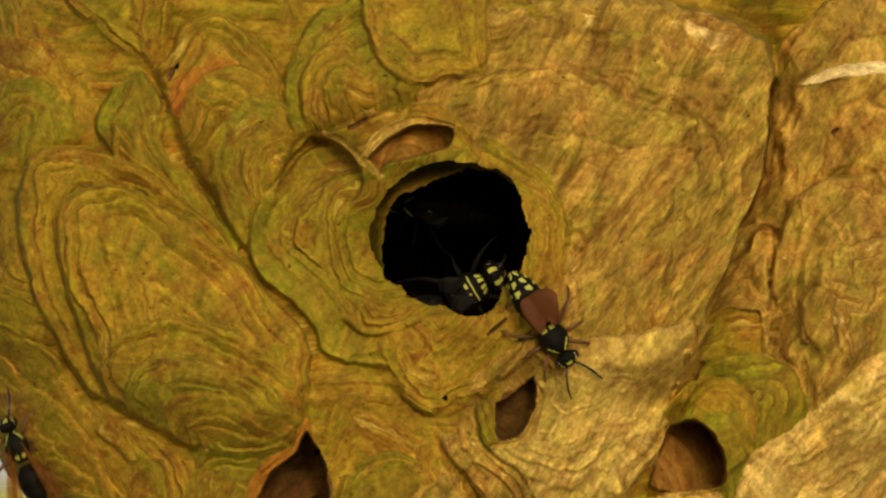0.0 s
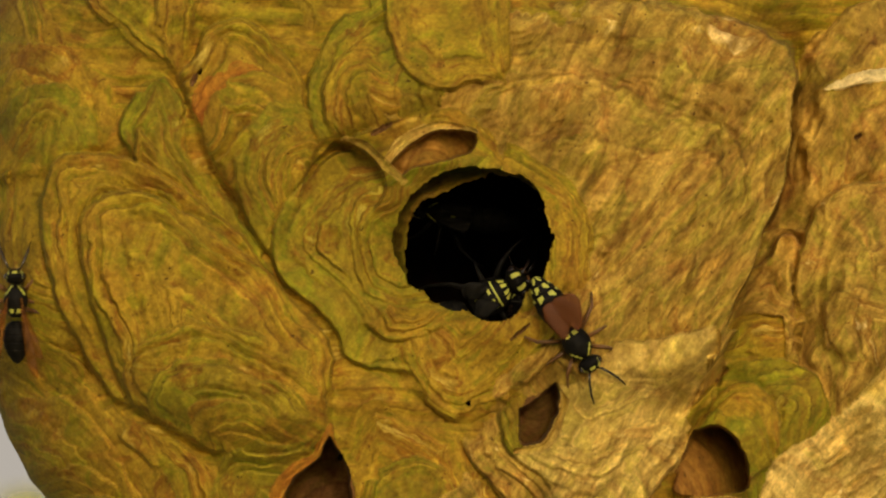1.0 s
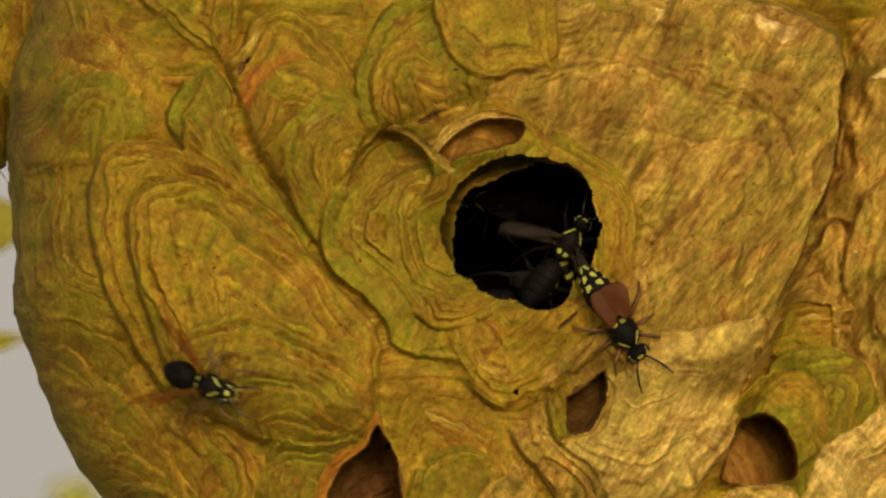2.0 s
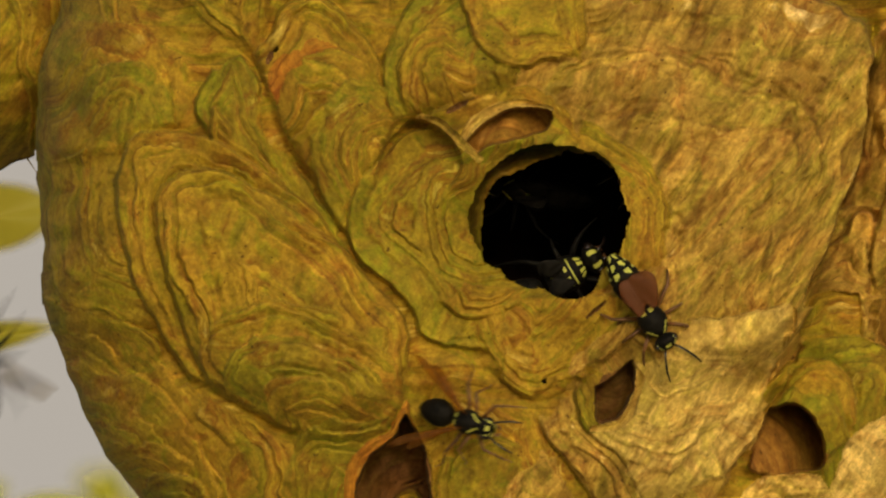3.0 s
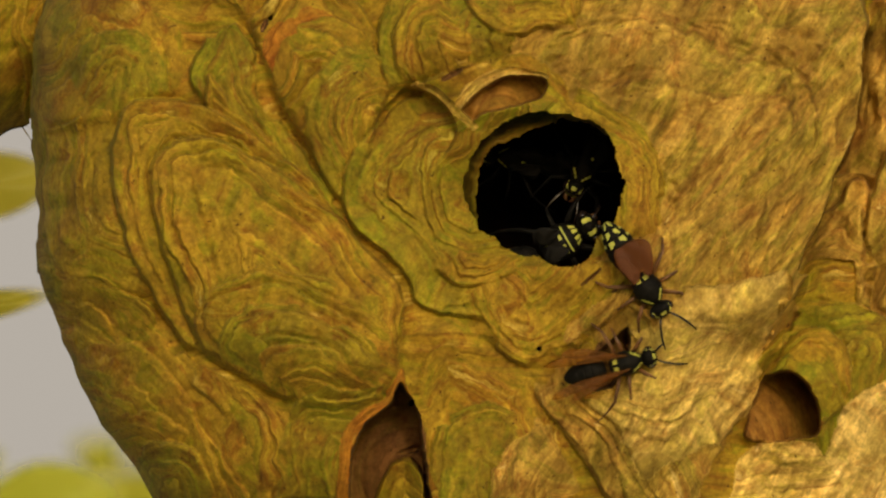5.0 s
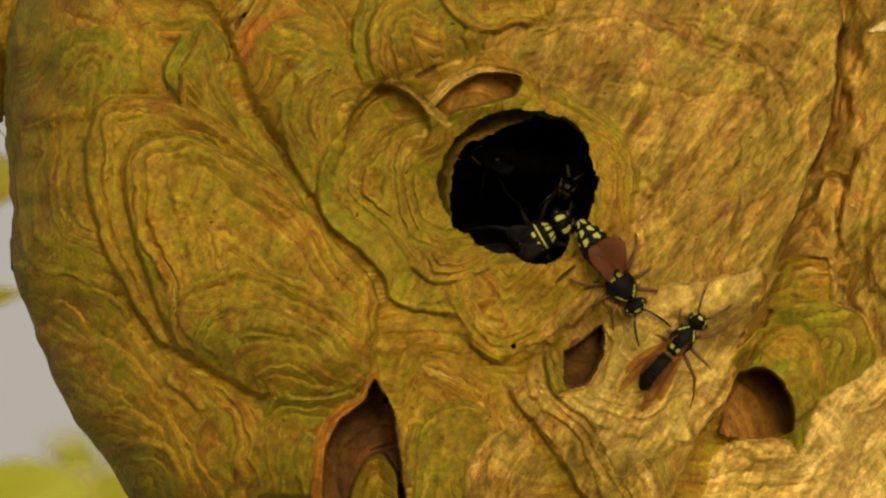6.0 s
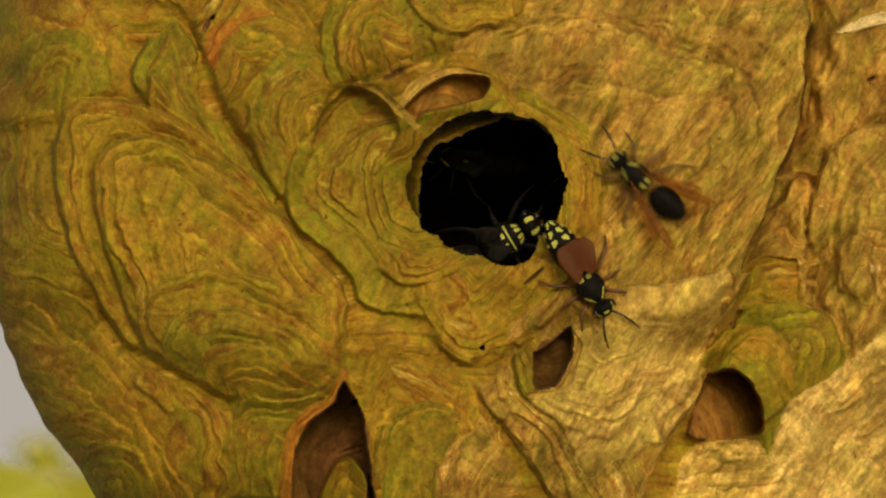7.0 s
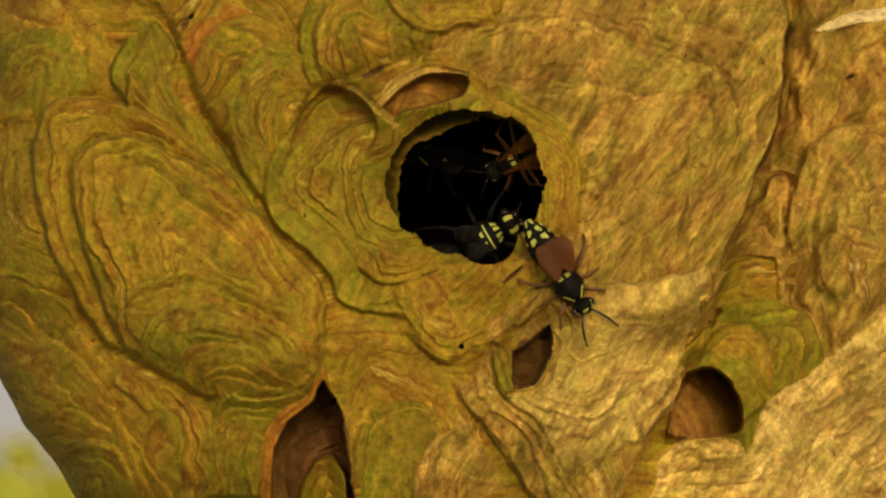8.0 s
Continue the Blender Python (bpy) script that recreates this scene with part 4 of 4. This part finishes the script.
def abdomen_profile(t):
    # from the waist back to the tip, six overlapping rings
    x = -4 - 104 * t
    r = 30 * (math.sin(math.pi * min(1, 0.03 + t * 0.97)) ** 0.5) * (1 - 0.34 * t)
    seg = (t * 6) % 1
    return x, max(0.4, r * (1 - 0.06 * (seg < 0.12)))


def abdomen_mark(t, a):
    seg, band = int(t * 6), (t * 6) % 1
    if seg < 3:
        return False
    edge = 0.46 + 0.22 * math.cos(a * 5)
    return edge < band < 0.93 and not (a < 0.18 or 0.72 < a < 0.98) and a < 2.6


def thorax_profile(t):
    return 2 + 62 * t, max(0.5, 22.5 * math.sin(math.pi * (0.06 + 0.9 * t)) ** 0.55)


def thorax_mark(t, a):
    return (0.13 < t < 0.25 and 0.22 < a < 0.70) or (0.66 < t < 0.97 and abs(a - 0.55 - (0.97 - t) * 1.6) < 0.13)


def bold_mark(t, a):
    return (0.12 < t < 0.24 and 0.38 < a < 0.68) or (0.48 < t < 0.55 and 0.10 < a < 0.80) or (0.62 < t < 0.66 and 0.0 < a < 0.95) or (0.82 < t < 0.95 and 0.10 < a < 0.42) or (0.80 < t < 0.92 and 0.55 < a < 0.95)


def head_profile(t):
    return 64 + 27 * t, max(0.5, 20 * math.sin(math.pi * (0.1 + 0.86 * t)) ** 0.6)


def head_mark(t, a):
    return (t > 0.5 and a > 1.6) or (0.35 < t < 0.95 and 0.75 < a < 1.05) or (0.72 < t < 0.9 and a < 0.3)


def wing_mesh(length, width, sweep):
    bm = bmesh.new()
    n = 18
    top, low = [], []
    for i in range(n + 1):
        t = i / n
        half = width * (0.22 + 0.78 * math.sin(min(1, t * 1.25) * math.pi / 2)) * (1 if t < 0.55 else max(0.02, 1 - ((t - 0.55) / 0.45) ** 3) ** 0.5)
        x = -length * t
        y0, y1 = -half * 0.25 + sweep * t, half * 0.75 + sweep * t
        row = []
        for j in range(7):
            s = j / 6
            row.append(Vector((x, y0 + (y1 - y0) * s, 1.2 * math.sin(s * 9 + t * 5) + 2.0 * math.sin(math.pi * t))))
        top.append([bm.verts.new((p + Vector((0, 0, 0.35))) * UNIT) for p in row])
        low.append([bm.verts.new((p - Vector((0, 0, 0.35))) * UNIT) for p in row])
    for i in range(n):
        for j in range(6):
            bm.faces.new((top[i][j], top[i][j + 1], top[i + 1][j + 1], top[i + 1][j]))
            bm.faces.new((low[i][j], low[i + 1][j], low[i + 1][j + 1], low[i][j + 1]))
        bm.faces.new((top[i][0], top[i + 1][0], low[i + 1][0], low[i][0]))
        bm.faces.new((top[i][6], low[i][6], low[i + 1][6], top[i + 1][6]))
    return bm


def at_local(x, y, z, rx=0, ry=0, rz=0):
    return pose(x * UNIT, y * UNIT, z * UNIT, rx, ry, rz)


def hornet(label, wings=12.0, root=0.0, raise_=6.0, legs=1.0, span=1.0, wing_mat=None, pale_tip=True, wide=1.0, tail=1.0, leg_mat=None, bold=False):
    """A hornet about 20 mm long, head towards +x, back towards +z, its origin between the wing roots."""
    top = tagged(new("hornet"), label, "hornet", "hornets of the nest")
    part("abdomen", spun(lambda t: (-4 + (abdomen_profile(t)[0] + 4) * tail, abdomen_profile(t)[1]), 0.92, abdomen_mark if pale_tip else (lambda t, a: False), 72, 56, lambda t: -6 * t * t - 2), [CHITIN, CREAM], top, "black abdomen with a cream-patterned tip" if pale_tip else "")
    part("thorax", spun(thorax_profile, 0.95, bold_mark if bold else thorax_mark), [CHITIN, CREAM], top)
    head = part("head", spun(head_profile, 1.0, (lambda t, a: 0.3 < t < 0.8 and 0.3 < a < 0.7) if bold else head_mark), [CHITIN, CREAM], top, "black head with a cream face")
    for sy in (1, -1):
        bm = bmesh.new()
        bmesh.ops.create_uvsphere(bm, u_segments=20, v_segments=14, radius=1.0)
        for v in bm.verts:
            v.co = Vector((78 + 7.5 * v.co.x, sy * 15.5 + 5.5 * v.co.y, 1 + 13 * v.co.z)) * UNIT
        part("eye", bm, EYE_BLACK, head)
        part("mandible", tube([(84, sy * 8, -12), (91, sy * 7, -18), (93, sy * 2, -22)], [3.6, 3.0, 1.2]), LEG, head)
        part("antenna", tube([(86, sy * 5, 9), (96, sy * 9, 3), (103, sy * 12, -12), (105, sy * 14, -28), (103, sy * 15, -42)] if bold else [(86, sy * 5, 9), (95, sy * 12, 15), (107, sy * 18, 13), (125, sy * 25, 6), (142, sy * 29, -5)], [1.7, 1.8, 2.0, 2.0, 1.2]), EYE_BLACK, top)
        # wings, folded lengthwise at rest
        fw = part("forewing", wing_mesh(118 * span, 25 * wide, 0), wing_mat or WING, top)
        fw.matrix_basis = at_local(38 - root, sy * 13, 23 + 0.3 * root, sy * 12, raise_, -sy * wings)
        hw = part("hindwing", wing_mesh(80 * span, 20, 0), wing_mat or WING, top)
        hw.matrix_basis = at_local(22 - 0.6 * root, sy * 15, 18 + 0.4 * root, sy * 8, raise_ - 1, -sy * (wings + 9))
        for i, (x0, spread, fwd) in enumerate(((50, 40, 34), (34, 52, 2), (18, 60, -42))):
            s = legs
            pts = [(0, 0, 0), (fwd * 0.25, sy * spread * 0.35 * s, 2), (fwd * 0.62, sy * spread * 0.78 * s, 10), (fwd * 1.05, sy * spread * 1.0 * s, -14), (fwd * 1.35, sy * spread * 1.12 * s, -30), (fwd * 1.75, sy * spread * 1.22 * s, -32)]
            leg = part("leg", tube(pts, [3.8, 3.8, 2.8, 2.0, 1.3, 0.8]), leg_mat or LEG, top)
            leg.matrix_basis = at_local(x0, sy * 14, -16)
    return top


def stand(u, v, heading, depth=None, up=30.0, nose=0.0, lean=0.0, out=(0.0, -1.0, 0.0)):
    """Pose of a hornet on the nest's face: heading in degrees, 0 to the right and 90 up; nose lifts the head from the face, lean rolls it."""
    d = surf(u, v) - up if depth is None else depth
    h = radians(heading)
    z = Vector(out).normalized()
    x = Vector((math.cos(h), 0, math.sin(h)))
    x = (x - z * x.dot(z)).normalized()
    y = z.cross(x)
    m = PLAN.to_3x3().to_4x4() @ Matrix((x, y, z)).transposed().to_4x4()
    return Matrix.Translation(P(u, v, d)) @ m @ pose(0, 0, 0, lean, -nose, 0)


sitter = hornet("black hornet with cream markings resting below the nest entrance", wings=-4, root=24.0, legs=0.8, span=0.60, wide=1.75, wing_mat=RUSTY)
sitter.matrix_basis = stand(962, 571, -57)
sitter.scale = (0.98, 1.12, 1.1)
# its wings and legs are blackened to stand for the entrance's shade
guard = hornet("black and cream hornet peering over the lower edge of the entrance", wings=-2, span=0.28, wing_mat=CHITIN, pale_tip=False, raise_=-2, legs=0.5, leg_mat=CHITIN, bold=True)
guard.matrix_basis = stand(792, 536, 30, D0 + 66, nose=12, lean=8, out=(0.1, -0.9, 0.15))
guard.scale = (1.25, 1.45, 1.3)
walker = hornet("black hornet crawling with amber wings over the nest to the entrance", wings=20, span=1.28, wide=0.74, pale_tip=False, tail=0.76)
walker.scale = (0.97, 0.97, 0.97)
# these start inside: shade is given by dark wings and black legs
flyer = hornet("black hornet that leaves the entrance and flies off", wings=62, legs=0.65, pale_tip=False, wing_mat=SHADED, leg_mat=CHITIN)
inner = hornet("dim black and cream hornet moving inside the dark entrance", wings=-2, span=0.5, wing_mat=CHITIN, leg_mat=CHITIN)
lurker = hornet("hornet barely seen in the dark of the nest", wings=-2, span=0.5, wing_mat=CHITIN, leg_mat=CHITIN, pale_tip=False)
lurker.matrix_basis = stand(775, 372, 172, D0 + 300)

# ---- ground, tree and distance ----
# unseen ground, added pale so that it lights the nest from below
def ground():
    bm = bmesh.new()
    bmesh.ops.create_grid(bm, x_segments=80, y_segments=80, size=1.0)
    for v in bm.verts:
        x, y = v.co.x, v.co.y
        x, y = math.copysign(abs(x) ** 3, x) * 2500, math.copysign(abs(y) ** 3, y) * 2500
        v.co = (x, y, 0.05 * noise.noise((x * 0.3, y * 0.3, 0)))
    g = part("ground", bm, EARTH)
    tagged(g, "unseen pale ground that throws light up onto the nest", "ground", kind="structure")


ground()


def tree():
    top = tagged(new("tree"), "tree with a bare limb that carries the hornet nest", "tree")
    def limb(name, pts, radii):
        bm = tube([tuple(c / UNIT for c in p) for p in pts], [r / UNIT for r in radii], 18)
        part(name, bm, BARK, top)
    x0 = 0.95
    limb("trunk", [(x0, 1.6, -0.05), (x0 - 0.02, 1.6, 0.6), (x0 + 0.02, 1.62, 1.4), (x0, 1.6, 2.2), (x0 + 0.05, 1.6, 3.2)], [0.13, 0.10, 0.09, 0.08, 0.06])
    limb("limb", [(x0, 1.6, 1.62), (x0 - 0.3, 1.45, 1.75), (0.35, 1.30, 1.77), (0.05, 1.22, 1.755), (-0.02, 1.2, 1.75)], [0.05, 0.036, 0.03, 0.022, 0.015])


tree()


def backdrop():
    m, nt, b = material("bright_haze")
    nt.nodes.remove(b)
    em = node(nt, "ShaderNodeEmission")
    em.inputs[0].default_value = (0.46, 0.415, 0.36, 1)
    em.inputs[1].default_value = 1.0
    nt.links.new(em.outputs[0], nt.nodes["Material Output"].inputs["Surface"])
    bm = bmesh.new()
    bmesh.ops.create_grid(bm, x_segments=48, y_segments=2, size=1.0)
    for v in bm.verts:
        a = v.co.x * 0.9
        v.co = (60 * math.sin(a), 60 * math.cos(a), 14 * v.co.y + 14)
    bd = part("backdrop", bm, m)
    tagged(bd, "pale hazy sky behind the leaves", "backdrop", kind="structure")


backdrop()


def leaf_material():
    """Sunlit leaf far out of focus: its rim melts away."""
    m, nt, b = material("blurred_leaf")
    oi = node(nt, "ShaderNodeObjectInfo")
    cr = ramp(nt, [(0.0, (0.46, 0.44, 0.02)), (0.5, (0.5, 0.52, 0.03)), (1.0, (0.36, 0.30, 0.015))])
    nt.links.new(oi.outputs["Random"], cr.inputs[0])
    nt.links.new(cr.outputs[0], b.inputs["Base Color"])
    b.inputs["Roughness"].default_value = 0.6
    tl = node(nt, "ShaderNodeBsdfTranslucent")
    nt.links.new(cr.outputs[0], tl.inputs[0])
    mx = node(nt, "ShaderNodeMixShader")
    mx.inputs[0].default_value = 0.45
    nt.links.new(b.outputs[0], mx.inputs[1]), nt.links.new(tl.outputs[0], mx.inputs[2])
    at = node(nt, "ShaderNodeAttribute", attribute_name="fib")
    sep = node(nt, "ShaderNodeSeparateXYZ")
    nt.links.new(at.outputs["Vector"], sep.inputs[0])
    tr = node(nt, "ShaderNodeBsdfTransparent")
    out = node(nt, "ShaderNodeMixShader")
    nt.links.new(sep.outputs[0], out.inputs[0])
    nt.links.new(tr.outputs[0], out.inputs[1]), nt.links.new(mx.outputs[0], out.inputs[2])
    nt.links.new(out.outputs[0], nt.nodes["Material Output"].inputs["Surface"])
    return m


def shrub():
    top = tagged(new("shrub"), "yellow-green leafy shrub blurred behind the nest", "shrub")
    far = 26000.0
    foot = P(-420, 441, far)
    foot.z = 0.0
    bm = tube([tuple(c / UNIT for c in p) for p in (foot, P(-440, 1400, far + 900), P(-430, 700, far + 900), P(-380, 250, far + 900))], [140, 110, 80, 30], 10)
    part("stem", bm, BARK, top)
    mat = leaf_material()

    def leaf(u, v, length, width, turn, soft, bend=0.2):
        n, m = 28, 14
        t, r = np.linspace(0, 2 * np.pi, n, endpoint=False), np.linspace(0, 1, m)
        T, R = np.meshgrid(t, r)
        x, y = R * np.cos(T), R * np.sin(T) * (1 - 0.35 * np.cos(T) ** 2)
        a = radians(turn)
        lu, lv = u + length * x * math.cos(a) - width * y * math.sin(a), v - length * x * math.sin(a) - width * y * math.cos(a)
        co = places(lu, lv, far + 700 * len(top.children) + bend * length * (x * x - 0.5) + 40 * R * np.sin(3 * T))
        ids = np.arange(m * n).reshape(m, n)
        f = np.stack([ids[:-1], np.roll(ids, -1, 1)[:-1], np.roll(ids, -1, 1)[1:], ids[1:]], -1).reshape(-1, 4)
        k = step(1.0, 1.0 - soft, R).ravel()
        sheet("leaf", co, f, mat, top, np.stack([k, k, k], -1))

    leaf(-190, 415, 150, 72, 8, 0.30)
    leaf(-200, 628, 160, 36, 10, 0.5)
    leaf(-90, 985, 160, 100, 10, 0.35)
    leaf(80, 1000, 150, 130, -30, 0.6)
    leaf(10, 900, 80, 90, 60, 0.95)
    leaf(-240, 930, 110, 80, 30, 0.6)
    leaf(150, 1060, 130, 90, 30, 0.5)


shrub()


# ---- movement ----
def motions():
    # across the face, from the lower left to the entrance: seconds, u, v, heading, up
    path = [
        (0.0, 43, 820, 114, 30), (0.3, 20, 738, 102, 30), (0.6, -6, 676, 100, 30), (0.9, -18, 570, 95, 30), (1.1, -6, 549, 88, 30),
        (1.3, -8, 543, 78, 30), (1.5, 26, 573, 30, 30), (1.7, 70, 615, 5, 32), (1.9, 180, 663, -12, 34), (2.0, 221, 684, -20, 34),
        (2.2, 330, 728, -16, 34), (2.7, 520, 765, -16, 36), (3.3, 731, 784, -18, 40), (3.5, 777, 800, -5, 40), (3.7, 790, 785, 15, 34), (3.9, 806, 776, 28, 32),
        (4.1, 812, 745, 40, 30), (4.3, 813, 745, 28, 30), (4.5, 832, 741, 15, 30), (4.7, 850, 746, 10, 30), (5.2, 960, 730, 18, 30),
        (5.8, 1052, 719, 25, 30), (6.0, 1065, 720, 50, 30), (6.2, 1092, 688, 65, 30), (6.4, 1102, 657, 80, 30), (6.6, 1126, 584, 97, 30),
        (6.8, 1120, 499, 108, 32), (6.9, 1123, 472, 130, 34), (7.0, 1087, 424, 139, 36), (7.2, 1021, 367, 152, 32), (7.3, 982, 362, 175, 28),
        (7.5, 967, 355, 180, 22), (7.6, 939, 354, 184, 10), (7.8, 913, 359, 202, -50), (8.0, 896, 366, 210, -125),
    ]
    # it tilts up while it hovers, and down as it goes in
    def tilt(t):
        return 34 * float(step(1.4, 1.8, t) * step(3.9, 3.5, t)) - 80 * max(0.0, t - 7.5)
    walk(walker, [(t, stand(u, v, h, up=up + 0.7 * max(0.0, tilt(t)), nose=tilt(t))) for t, u, v, h, up in path])
    for wing in [o for o in walker.children if "wing" in o.name]:
        m0 = wing.matrix_basis.copy()
        side = 1 if m0.translation.y > 0 else -1
        turns = ((0, 10), (1.3, 10), (1.5, 0), (1.8, -8), (2.2, -8), (3.4, -10), (3.8, -4), (4.2, 2), (4.5, 12), (6.5, 15), (6.8, 2), (7.1, 5), (7.6, 10), (8.0, 21))
        walk(wing, [(t, m0 @ pose(0, 0, 0, 0, 0, side * a)) for t, a in turns])
    legs = [o for o in walker.children if o.name.startswith("leg")]
    for i, leg in enumerate(legs):
        m0 = leg.matrix_basis.copy()
        side = 1 if (i % 2) else -1
        walk(leg, [(t * 0.1, m0 @ pose(0, 0, 0, 0, 0, 15 * side * math.sin(t * 1.9 + 0.4 * i))) for t in range(81)])
    # out of the entrance at 1.2 s, off at 2.2 s, past once more at 3.4 s
    fly = [
        (0.0, 890, 590, 90, D0 + 480), (0.9, 880, 575, 88, D0 + 330), (1.2, 874, 533, 86, D0 + 170), (1.5, 868, 512, 84, D0 + 130), (1.8, 876, 486, 80, D0 + 90),
        (2.0, 862, 470, 55, D0 + 20), (2.2, 850, 456, 30, D0 - 70), (2.4, 760, 640, -60, D0 - 400), (2.6, 500, 1250, -80, D0 - 700), (2.9, -300, 900, -250, D0 - 800),
        (3.2, 300, 480, -330, D0 - 600), (3.3, 552, 609, -390, D0 - 500), (3.4, 735, 735, -400, D0 - 500), (3.5, 785, 885, -420, D0 - 500), (3.6, 870, 1080, -420, D0 - 500),
        (3.8, 1200, 1100, -380, D0 - 500), (3.9, 1315, 895, -370, D0 - 500), (4.0, 1560, 840, -370, D0 - 500), (4.3, 2050, 600, -330, D0 - 100),
    ]
    rows = [(t, stand(u, v, h, d)) for t, u, v, h, d in fly]
    settle = stand(1928, 450, 90, RD, out=(1.0, -0.15, 0.0))
    walk(flyer, rows + [(4.8, settle), (8.0, settle)])
    for wing in [o for o in flyer.children if "wing" in o.name]:
        m0 = wing.matrix_basis.copy()
        side = 1 if m0.translation.y > 0 else -1
        fold = pose(0, 0, 0, 0, 0, side * 55)
        rows = [(0.0, m0 @ fold), (1.95, m0 @ fold)]
        rows += [(2.0 + i / 15, m0 @ pose(0, 0, 0, side * (38 if i % 2 else -30), 0, 0)) for i in range(34)]
        walk(wing, rows + [(8.0, m0)])
    # the head of the one inside: seconds, u, v, heading, depth
    stir = [(0.0, 960, 360, 215, D0 + 460), (2.4, 960, 360, 215, D0 + 420), (3.0, 930, 350, 225, D0 + 270), (3.3, 896, 362, 225, D0 + 225), (3.5, 867, 357, 222, D0 + 225),
            (3.7, 876, 356, 225, D0 + 225), (3.9, 887, 378, 228, D0 + 225), (4.1, 872, 386, 230, D0 + 225), (4.3, 854, 398, 234, D0 + 225), (4.5, 854, 418, 238, D0 + 225),
            (4.7, 840, 426, 240, D0 + 230), (5.2, 846, 436, 244, D0 + 270), (5.8, 856, 443, 246, D0 + 330), (6.2, 905, 420, 240, D0 + 420), (8.0, 960, 400, 235, D0 + 470)]
    stir = [(t, u - 78 * math.cos(radians(h)), v + 78 * math.sin(radians(h)), h, d) for t, u, v, h, d in stir]
    walk(inner, [(t, stand(u, v, h, d, nose=30)) for t, u, v, h, d in stir])


motions()
